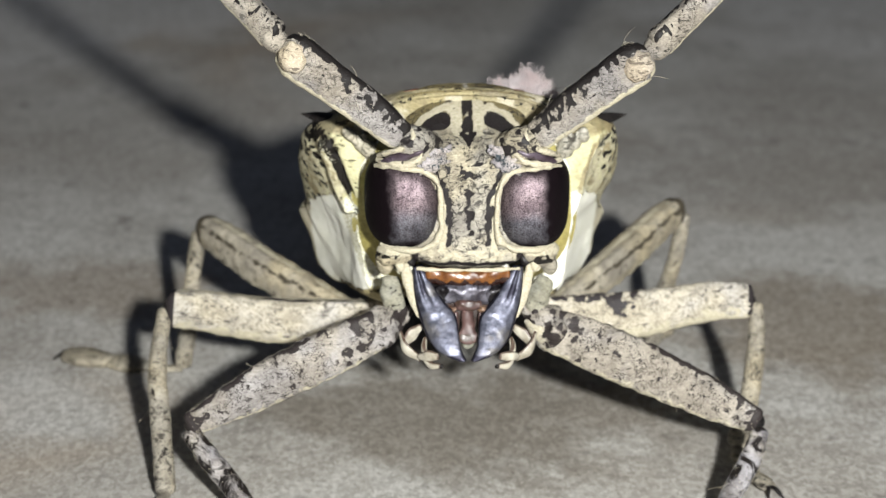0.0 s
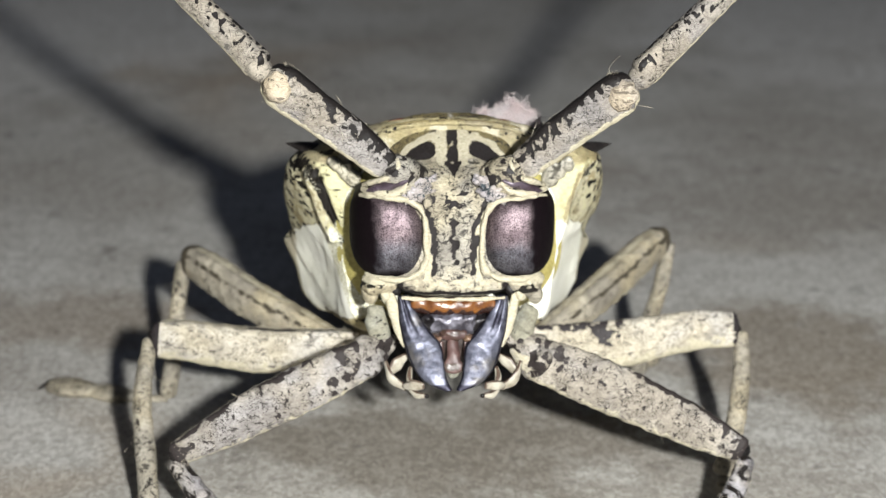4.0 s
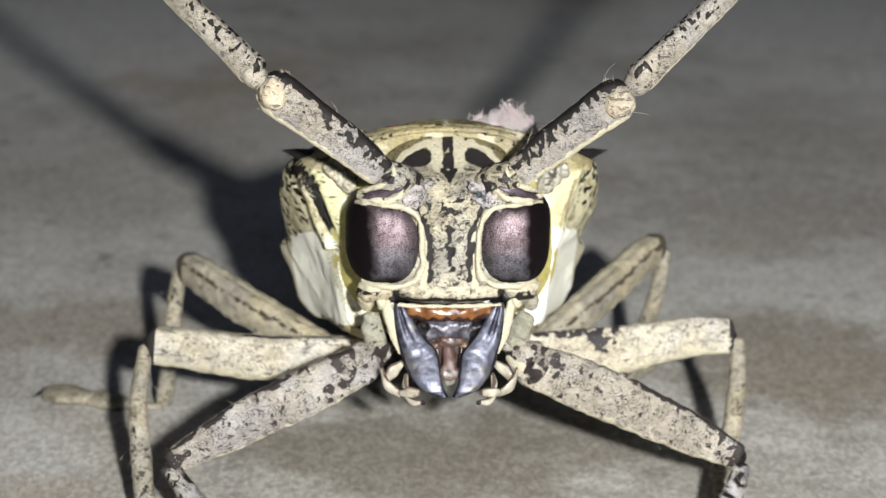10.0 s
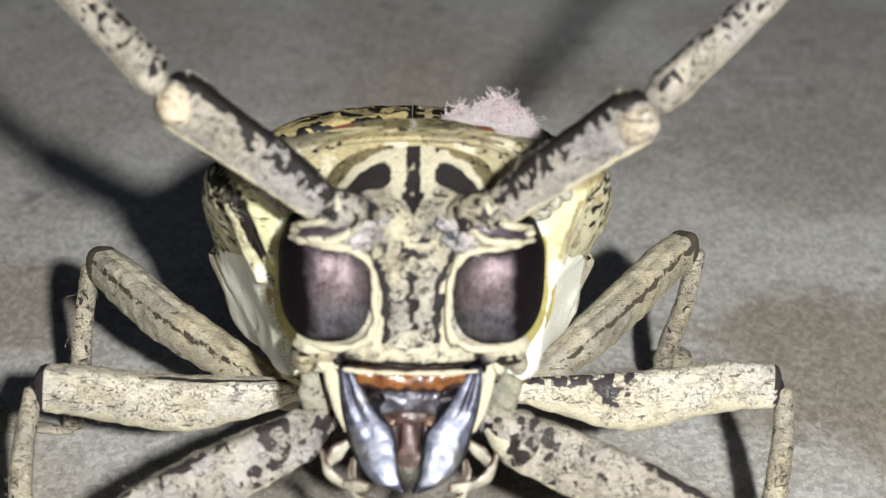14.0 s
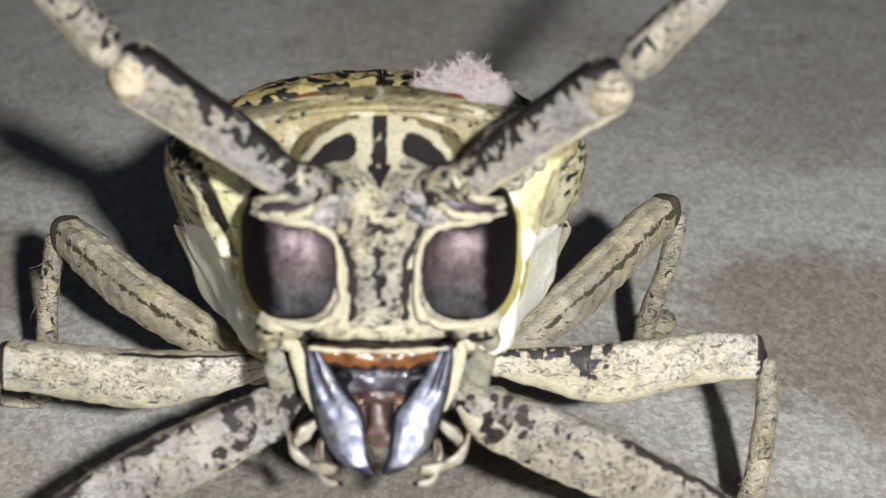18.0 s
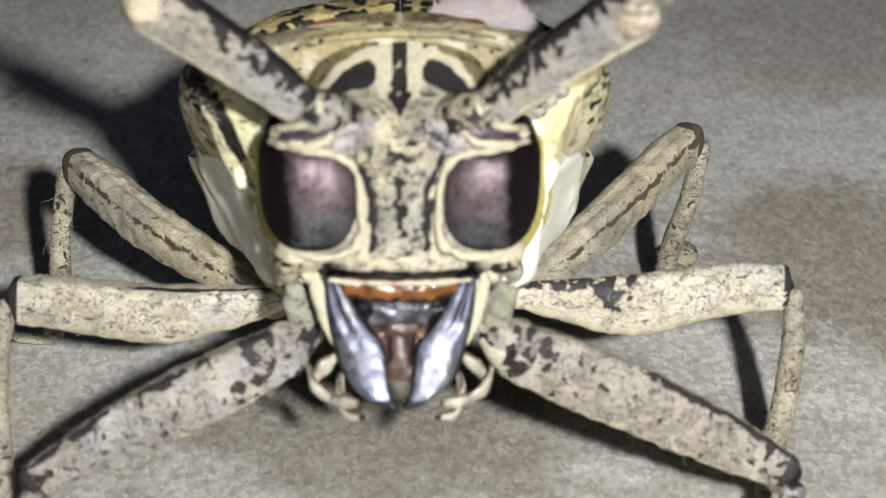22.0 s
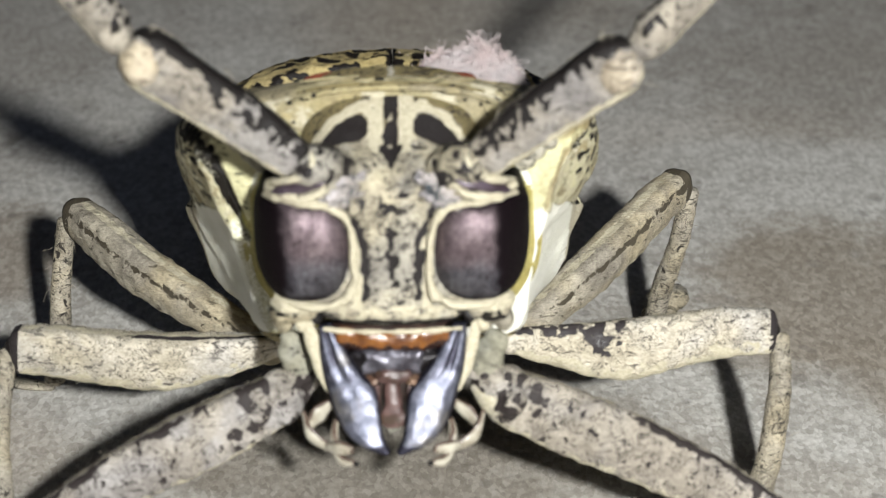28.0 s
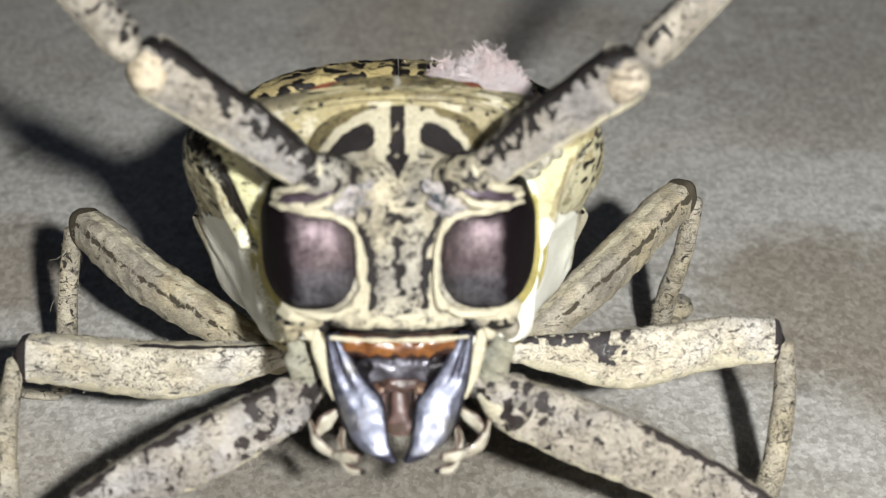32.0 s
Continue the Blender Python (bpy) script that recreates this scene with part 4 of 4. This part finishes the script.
def build_pronotum():
    stations = smooth_line([(y, *row) for y, row in PRONOTUM], 130)
    rings = []
    for st in stations:
        y, half = st[0], st[1:].reshape(-1, 2)
        half = smooth_line(half, 100)
        ring = []
        for x, z in list(half) + [(-x, z) for x, z in half[-2:0:-1]]:
            if x > 0:  # the body stands slightly askew: this flank shows less
                x *= 1 - (0.045 * min(1.0, max(0.0, 16.5 - z)) + 0.045 * min(1.0, max(0.0, (13 - z) / 1.5))) * hump(y, 5.8, 99, 1.0)
            q = Vector((x, y + 0.004 * x * x * max(0.0, (10.8 - y) / 6), z))
            k = 0.09 * noise.noise(q * 1.1) + 0.035 * noise.noise(q * 4) + (0.1 * noise.noise(Vector((x * 0.5 + 4, q.y * 0.6, z * 0.8))) if z < 12.6 else 0)
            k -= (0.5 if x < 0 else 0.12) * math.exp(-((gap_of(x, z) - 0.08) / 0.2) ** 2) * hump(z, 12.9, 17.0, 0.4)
            k += 0.2 * math.exp(-((z - 10.1) / 0.7) ** 2 - ((y - 11.3) / 0.7) ** 2)
            ring.append((x + math.copysign(k, x) if abs(x) > 0.2 else x, q.y, z + k))
        rings.append(ring)
    face = []
    for k in range(36):
        u = k / 36
        face.append([(x * (0.66 + 0.34 * u), y - 0.12 + 0.12 * u ** 3, 13 + (z - 13) * (0.66 + 0.34 * u)) for x, y, z in rings[0]])
    for ring in face:
        for j, (x, y, z) in enumerate(ring):
            dent = (0.55 if x < 0 else 0.1) * math.exp(-((gap_of(x, z) - 0.14) / 0.17) ** 2) * hump(z, 13.1, 16.6, 0.4)
            fold = 0.03 * math.sin(9.0 * (abs(x) - 0.22 * z) + 2.0 * noise.noise(Vector((x, y, z)) * 0.8)) * hump(gap_of(x, z), -1.4, -0.1, 0.2)
            ring[j] = (x, y + dent + fold + 0.06 * noise.noise(Vector((x, y, z)) * 1.7), z)
    rings = face + rings
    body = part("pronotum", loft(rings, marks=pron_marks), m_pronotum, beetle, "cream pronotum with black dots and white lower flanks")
    for side in (-1, 1):
        spine = [(5.2, 5.1, 16.62), (6.1, 5.9, 16.62), (6.9, 6.6, 16.62), (7.68, 6.9, 16.7)]
        part("spine", tube([mirror(p, side) for p in spine], [0.26, 0.36, 0.25, 0.02], n=16, steps=24), m_joint, body, "sharp black side spine")
        for x, z, a, b in ((4.65, 15.85, 0.4, 0.6), (5.05, 16.1, 0.28, 0.46), (5.4, 16.4, 0.3, 0.34)):
            part("shoulder_knob", blob((x * side, 4.5, z), (a, 0.3, b), 2.2, 20, 30, (0, 30 * side, 0), rough=0.45, pitch=2.6), m_flank, body, "wrinkled grey-green knob")
    for side in (-1, 1):
        part("red_spot", blob((2.4 * side, 6.5, 17.66), (0.75, 0.5, 0.2), 2, 12, 24, (22, 9 * side, 0), rough=0.2), m_red, body, "dull red felt spot")
    for y, drop, r in ((4.4, 0.05, 0.12), (4.75, 0.03, 0.07), (5.15, 0.08, 0.09), (5.55, 0.2, 0.07), (5.95, 0.3, 0.09)):
        w = 4.3 + (y - 4.5) * 0.7
        arc = [(w * math.sin(a), y + 0.55 * math.sin(a) ** 2, 18.42 - drop - 1.95 * (1 - math.cos(a)) ** 1.15) for a in np.linspace(-1.45, 1.45, 13)]
        part("front_margin", tube(arc, [r] * 13, n=12, steps=140, rough=0.5, marks=lambda p, s, j, r=r: (0.5 * hump(noise.noise(Vector((p[0] * 2.6, p[1] * 5, p[2] * 5))), 0.25, 1, 0.12), 0.25 if r > 0.08 else 0.0)), m_pronotum if r > 0.08 else m_olive, body)


build_pronotum()


def elytra_marks(p, s, j):
    spot = noise.voronoi(Vector((p[0] * 2.1, p[1] * 1.5, p[2] * 1.5)))[0][0]
    return hump(spot, 0, 0.46, 0.08), 0.0


def build_elytra():
    for side in (-1, 1):
        rings = []
        for y, w, top, low in smooth_line([(10.1, 5.2, 16.3, 12.2), (10.5, 6.4, 16.85, 12.0), (12.5, 6.9, 16.4, 11.0), (16, 7.2, 14.8, 8.6), (24, 7.2, 10.4, 4.2), (33, 6.6, 6.8, 1.9), (40, 4.6, 4.4, 1.3), (44, 1.2, 2.7, 1.5)], 110):
            ring = []
            for k in range(60):
                a = math.pi / 2 * 1.25 * k / 59
                ring.append((side * (0.03 + w * math.sin(a) ** 0.9), y, low + (top - low) * math.cos(a) ** 0.5 if math.cos(a) > 0 else low + (top - low) * math.cos(a) * 0.4))
            ring = [(x, yy, z + 0.16 * noise.noise(Vector((x * 1.6, yy * 1.6, z))) + 0.07 * noise.noise(Vector((x * 5, yy * 5, z)))) for x, yy, z in ring]
            for k in range(59, -1, -1):
                x, yy, z = ring[k]
                ring.append((side * 0.03 + (x - side * 0.03) * 0.96, yy, z - 0.35))
            rings.append(ring)
        part("wing_case", loft(rings, marks=elytra_marks), m_elytra, beetle, "yellowish wing case with black specks")
    part("abdomen", tube([(0, 7.0, 9.6), (0, 10, 9.4), (0, 14, 9.4), (0, 24, 6.2), (0, 34, 3.8), (0, 42, 2.3)], [3.6, 4.9, 5.7, 6.0, 4.8, 1.5], [2.6, 3.4, 3.9, 3.4, 2.0, 0.8], n=40, steps=40), m_belly, beetle)


build_elytra()


# legs: femur line, half widths; tibia line; tarsus line
def limb_marks(style, side):
    """Dark and cream marks of a thigh: black knee, dark line on the upper keel, pale edges."""
    def marks(p, s, j):
        deg = around(j)
        n = noise.noise(Vector(p) * 1.4) + 0.5 * noise.noise(Vector(p) * 3.7)
        dark = 1.0 if s > {"front": 0.95, "middle": 0.978, "hind": 0.93}[style] + 0.012 * n and deg > -60 + 60 * n else 0.0
        cream = (0.55 if style == "front" else 0.8) * hump(deg + 14 * n, -92, -54, 10) + 0.6 * hump(deg, 76, 100, 6) + 0.2 * n
        if style == "front":
            dash = noise.noise(Vector((s * 62 + 0.03 * deg, deg * 0.045, 3.0 * side)))
            dark = max(dark, 0.75 * hump(dash, 0.55, 2, 0.06) * hump(deg, -45, 75, 15) * hump(s, 0.05, 0.95, 0.03))
            dark = max(dark, hump(deg + 10 * n, 50, 66, 6) * hump(s, 0.46 if side > 0 else 0.3, 0.97, 0.08) * (0.85 + 0.35 * n if side > 0 else 0.5 + 0.9 * n))
            dark = max(dark, 0.8 * hump(s, 0.82, 0.97, 0.08) * hump(deg, -20, 60, 25) * hump(noise.noise(Vector(p) * 3.1), 0.2, 2, 0.15))
            low, high = (-48, -8) if side < 0 else (-50, 20)
            dark = max(dark, 0.85 * hump(s, 0.08, 0.26 if side < 0 else 0.34, 0.06) * hump(deg, low, high, 14) * hump(noise.noise(Vector(p) * 2.6), 0.06 if side < 0 else 0.44, 2, 0.1))
            dark = max(dark, 0.9 * hump(s, 0.0, 0.17, 0.05) * hump(deg, -10, 80, 12) * hump(noise.noise(Vector(p) * 2.1), 0.0, 2, 0.12))
        elif style == "middle":
            reach = 0.42 if side > 0 else 0.1
            dark = max(dark, hump(s, 0.04, reach, 0.05) * hump(deg + 14 * n, 38, 82, 8) * hump(n, -0.12 if side > 0 else 0.0, 2, 0.2) * (0.72 + 0.9 * noise.noise(Vector(p) * 3.6)))
            dark = max(dark, 0.8 * hump(s, 0.3, 0.4, 0.04) * hump(deg, 0, 70, 20) * (1 if side > 0 else 0) * hump(n, -0.05, 2, 0.2))
            cream = max(cream, 0.6 * hump(deg + 25 * n, -140, -38, 18))
            if side < 0:
                dark = max(dark, 0.85 * hump(deg + 4 * n, 70, 80, 5) * hump(s, 0.0, 0.5, 0.06))
        else:
            dark = max(dark, 0.85 * hump(deg + 12 * n, 26, 36, 8) * hump(s, 0.1, 0.95, 0.1) * (0.72 + 0.6 * n))
        return dark, cream
    return marks


def build_leg(name, label, femur, wide, tall, tibia, tw, tarsus, mats, flat=(0, 0, 1)):
    fem = part(name, tube(femur, wide, tall, n=72, steps=170, marks=limb_marks(name.split("_")[0], femur[0][0]), rough=0.08, seed=femur[0][0], up=flat, ridge=KEEL), mats[0], beetle, label)
    COATS.append((fem, femur, tall, 620 if "front" in name else 380, 0.085 if "front" in name else 0.05))
    part("knee", blob(femur[-1], (tall[-1] * (0.75 if "front" in name else 0.6),) * 3, 2, 14, 20, rough=0.15, pitch=2), m_joint, fem, "black knee joint")
    tib = part("tibia", tube(tibia, tw, n=24, steps=50, rough=0.10, seed=tibia[0][1], up=(0, 1, 0.1)), mats[1], fem)
    COATS.append((tib, tibia, tw, 320, 0.11))
    if "front" in name:
        side = math.copysign(1, femur[0][0])
        part("trochanter", tube([mirror(p, side) for p in ((2.7, 2.2, 8.9), (3.4, 1.7, 8.35), (4.2, 1.1, 7.8))], [0.4, 0.6, 0.7], [0.45, 0.7, 0.8], n=36, steps=40, rough=0.4, seed=side,
                                marks=lambda p, s, j: (0.9 * hump(noise.noise(Vector(p) * 2.6), -0.08, 1, 0.12), 0.5 * noise.noise(Vector(p) * 3.3))), mats[0], fem)
    part("coxa", blob(femur[0], (wide[0] * 1.15, wide[0] * 1.15, tall[0] * 1.15), 2.1, 16, 22, rough=0.15), mats[0], fem)
    for k in range(len(tarsus) - 1):
        a, b = Vector(tarsus[k]), Vector(tarsus[k + 1])
        broad = (0.8, 1.7, 1.9)[k] if "hind" in name else 1.0
        part("tarsus_segment", tube([tuple(a), tuple(a.lerp(b, 0.6)), tuple(b)], [0.25 * broad, 0.5 * broad, 0.42 * broad], [0.16 * broad, 0.24 * broad, 0.18 * broad], n=14, steps=12), m_tibia, tib)
    end, ahead = Vector(tarsus[-1]), (Vector(tarsus[-1]) - Vector(tarsus[-2])).normalized()
    for s in (-1, 1):
        tip = end + ahead * 0.9 + Vector((-ahead.y, ahead.x, 0)) * 0.4 * s
        tip.z = 0.06
        part("claw", tube([tuple(end), tuple(end.lerp(tip, 0.5) + Vector((0, 0, 0.2))), tuple(tip)], [0.12, 0.09, 0.03], n=10, steps=10), m_joint, tib)


build_leg("front_leg", "mottled grey front leg, bent at the black knee", [(-3.9, 1.5, 8.1), (-5.0, 1.15, 7.65), (-6.6, 0.7, 7.0), (-8.4, 0.2, 6.25), (-10.2, -0.3, 5.42), (-11.5, -0.6, 4.78), (-12.5, -0.8, 4.25)],
          [0.75, 0.9, 1.0, 0.98, 0.85, 0.68, 0.5], [0.85, 1.0, 1.08, 1.04, 0.9, 0.7, 0.56],
          [(-12.55, -0.9, 3.8), (-11.6, -1.8, 2.9), (-10.3, -3.0, 1.7), (-9.5, -4.0, 0.55)], [0.42, 0.5, 0.5, 0.5], [(-9.4, -4.2, 0.35), (-9.3, -5.4, 0.25), (-9.4, -6.5, 0.25), (-9.6, -8.2, 0.3)], (m_femur, m_tibia_front), (0, 0.3, 1))
build_leg("front_leg", "mottled grey front leg with stray hairs, bent at the knee", [(3.8, 1.7, 8.0), (5.0, 1.45, 7.55), (6.8, 1.15, 6.85), (8.8, 0.8, 6.05), (11.0, 0.35, 5.1), (12.3, 0.0, 4.55), (13.3, -0.25, 4.12)],
          [0.75, 0.9, 1.0, 0.98, 0.85, 0.68, 0.5], [0.95, 1.1, 1.16, 1.1, 0.96, 0.78, 0.6],
          [(13.5, -0.5, 3.6), (13.0, -1.4, 2.7), (12.0, -2.7, 1.6), (11.3, -3.7, 0.55)], [0.42, 0.5, 0.5, 0.5], [(11.2, -3.9, 0.35), (11.1, -5.1, 0.25), (11.2, -6.2, 0.25), (11.5, -8.0, 0.3)], (m_femur, m_tibia_front), (0, 0.3, 1))
part("trochanter_lobe", tube([(2.75, 1.5, 8.35), (3.25, 1.1, 8.0), (3.6, 0.9, 7.65)], [0.1, 0.2, 0.12], [0.12, 0.4, 0.25], n=18, steps=20, rough=0.3, marks=lambda p, s, j: (0.0, 0.55)), m_femur_pale, beetle)
build_leg("middle_leg", "pale cream middle leg, its shin upright", [(-4.3, 7.4, 6.75), (-6.2, 7.2, 6.5), (-8.6, 7.1, 6.28), (-10.6, 7.05, 6.48), (-12.5, 7.0, 6.82), (-13.95, 6.95, 6.95)],
          [0.5, 0.8, 0.95, 0.92, 0.85, 0.74], [0.42, 0.76, 1.08, 1.04, 0.98, 0.9],
          [(-14.4, 6.85, 6.75), (-14.6, 4.7, 4.6), (-14.25, 2.3, 2.5), (-13.9, 0.0, 0.6)], [0.34, 0.45, 0.48, 0.5], [(-13.9, -0.2, 0.35), (-14.2, -1.5, 0.25), (-14.5, -2.7, 0.25), (-15.1, -4.4, 0.3)], (m_femur_pale, m_tibia))
build_leg("middle_leg", "pale cream middle leg with a bare dark patch", [(4.3, 7.4, 6.8), (6.3, 7.3, 6.62), (8.4, 7.2, 6.5), (10.6, 7.3, 6.82), (12.5, 7.4, 7.12), (14.0, 7.5, 7.05)],
          [0.5, 0.75, 0.9, 0.9, 0.82, 0.7], [0.46, 0.82, 1.12, 1.02, 0.94, 0.86],
          [(14.5, 7.3, 6.85), (14.5, 6.7, 4.8), (14.15, 5.8, 2.6), (13.55, 5.0, 0.6)], [0.34, 0.45, 0.48, 0.5], [(13.5, 4.8, 0.35), (13.6, 3.5, 0.25), (13.8, 2.3, 0.25), (14.3, 0.6, 0.3)], (m_femur_pale, m_tibia), (0, 0.35, 1))
build_leg("hind_leg", "pale hind leg with a dark streak, knee raised", [(-4.9, 9.8, 5.2), (-7.3, 11.3, 5.95), (-9.9, 13.1, 6.8), (-11.8, 15.0, 7.45), (-13.0, 16.4, 7.7)],
          [0.6, 0.8, 0.92, 0.9, 0.78], [0.6, 0.85, 0.98, 0.95, 0.82],
          [(-13.5, 16.4, 7.4), (-13.85, 16.0, 5.0), (-14.1, 15.8, 2.6), (-14.4, 15.1, 0.6)], [0.38, 0.42, 0.45, 0.45], [(-14.5, 14.9, 0.35), (-16.3, 15.6, 0.25), (-18.2, 16.3, 0.25), (-20.6, 17.1, 0.3)], (m_femur_hind, m_tibia))
build_leg("hind_leg", "pale hind leg with a dark streak, knee raised", [(4.6, 10.0, 5.5), (6.5, 11.6, 6.3), (8.6, 13.6, 7.25), (10.5, 15.7, 8.15), (11.7, 17.0, 8.55)],
          [0.6, 0.8, 0.9, 0.85, 0.74], [0.6, 0.82, 0.92, 0.88, 0.78],
          [(12.2, 17.0, 8.2), (11.9, 17.4, 5.6), (11.4, 18.1, 3.0), (11.1, 18.4, 0.6)], [0.38, 0.42, 0.45, 0.45], [(11.2, 18.6, 0.35), (11.5, 20.0, 0.25), (11.9, 21.2, 0.25), (12.5, 22.9, 0.3)], (m_femur_hind, m_tibia))


# ---- hairs standing off the limbs and the rim of the wing cases ----
def coat(owner, line, radius, count, length, seed, material, lean=1.3):
    """Loose hairs along a limb."""
    rng = random.Random(seed)
    pts = smooth_line(line, 40)
    rad = smooth_line([(r, 0) for r in radius], 40)[:, 0]
    bm = bmesh.new()
    for k in range(count):
        i = rng.randrange(1, 39)
        t = Vector(pts[i + 1] - pts[i - 1]).normalized()
        a = t.orthogonal().normalized()
        out = (Matrix.Rotation(rng.uniform(0, 6.283), 3, t) @ a).normalized()
        p = Vector(pts[i]) + (Vector(pts[i + 1]) - Vector(pts[i])) * rng.random() + out * rad[i] * 0.95
        size = length * rng.uniform(0.4, 1.5) * (6.0 if rng.random() < 0.022 else 1.0)
        d = (out + t * lean * rng.uniform(0.3, 1.6)).normalized()
        bend = Vector((rng.gauss(0, 0.3), rng.gauss(0, 0.3), rng.gauss(0, 0.3)))
        fibre(bm, [p, p + d * size * 0.4, p + (d + bend * 0.5).normalized() * size * 0.75, p + (d + bend).normalized() * size], rng.uniform(0.007, 0.014))
    ob = part("hairs", bm, material, owner, "fine pale hairs")
    ob["kind"] = "stuff"


for seed, (owner, line, radius, count, length) in enumerate(COATS):
    coat(owner, line, radius, count, length, seed + 11, m_hair)

# ---- tuft of lint on the beetle's back ----
def build_fluff():
    rng = random.Random(7)
    bm = bmesh.new()
    for k in range(13000):
        u, v, h = rng.uniform(-1, 1), rng.uniform(-1, 1), rng.random()
        lump = 0.82 + 0.9 * noise.noise(Vector((u * 2.9, v * 2.3, 3.3)))
        c = Vector((2.9 + 1.75 * u, 8.6 + 0.85 * v, 16.95 - 0.1 * (2.9 + 1.5 * u) + 1.75 * h * lump * (1 - 0.6 * u * u - 0.3 * v * v)))
        d = Vector((rng.gauss(0, 1), rng.gauss(0, 1), rng.gauss(0, 0.8))).normalized()
        size = rng.uniform(0.15, 0.45) * (2.2 if rng.random() < 0.02 else 1)
        turn = Vector((rng.gauss(0, 1.1), rng.gauss(0, 1.1), rng.gauss(0, 1.1)))
        pts = [c]
        for i in range(6):
            d = (d + turn + Vector((rng.gauss(0, 0.2), rng.gauss(0, 0.2), rng.gauss(0, 0.2)))).normalized()
            pts.append(pts[-1] + d * size / 6)
        fibre(bm, pts, rng.uniform(0.006, 0.012))
    ob = part("lint_tuft", bm, m_fluff, None)
    tagged(ob, "pinkish white tuft of lint resting on the beetle's back", "lint")


build_fluff()


def build_wisp(x, y, z, count, seed):
    rng = random.Random(seed)
    bm = bmesh.new()
    for k in range(count):
        p = Vector((x + rng.gauss(0, 0.3), y + rng.gauss(0, 0.2), z))
        d = Vector((rng.gauss(0, 1), rng.gauss(0, 0.6), abs(rng.gauss(0.4, 0.6)))).normalized()
        pts = [p]
        for i in range(5):
            d = (d + Vector((rng.gauss(0, 0.4), rng.gauss(0, 0.4), rng.gauss(0, 0.4)))).normalized()
            pts.append(pts[-1] + d * rng.uniform(0.08, 0.16))
        fibre(bm, pts, 0.013)
    tagged(part("lint_wisp", bm, m_fluff, None), "small white wisp of lint on the wing case rim", "lint", group="lint wisps")


build_wisp(-2.0, 11.2, 16.1, 40, 3)
build_wisp(0.2, 11.2, 16.3, 26, 4)


# ---- the torch that lights the scene, carried beside the lens ----
def build_torch():
    torch = new("phone_torch")
    tagged(torch, "small round torch lamp glowing white, carried beside the lens", "torch", kind="structure")
    glow, nt, b = shader("white_torch_glow", 0.5)
    b.inputs["Base Color"].default_value = (0.8, 0.8, 0.78, 1)
    b.inputs["Emission Color"].default_value = (0.98, 0.99, 0.97, 1)
    b.inputs["Emission Strength"].default_value = 6500.0
    shell = horn("black_torch_shell", (0.02, 0.02, 0.022), (0.03, 0.03, 0.032), 0.5)
    disc = bmesh.new()
    bmesh.ops.create_circle(disc, cap_ends=True, segments=32, radius=2.5 * MM)
    bmesh.ops.reverse_faces(disc, faces=disc.faces)
    part("led", disc, glow, torch, "glowing white lamp face")
    ring = [[(r * math.cos(a), r * math.sin(a), z) for a in np.linspace(0, 2 * math.pi, 40, endpoint=False)]
            for r, z in ((2.55, -0.5), (3.4, -0.6), (3.8, 0.0), (3.8, 2.0), (3.4, 2.4), (0.2, 2.4), (0.2, 0.3), (2.55, 0.3), (2.55, -0.5))]
    part("shell", loft(ring, cap=False), shell, torch, "black shell")
    return torch


phone_torch = build_torch()


def motions():
    """The beetle stands still throughout; the torch goes with the camera, behind its right shoulder and a little above it."""
    beside = pose(19 * MM, 4.5 * MM, 34 * MM)
    walk(phone_torch, [(t, pose(x * MM, y * MM, z * MM, rx, ry, rz) @ beside) for t, x, y, z, rx, ry, rz in PATH])


motions()
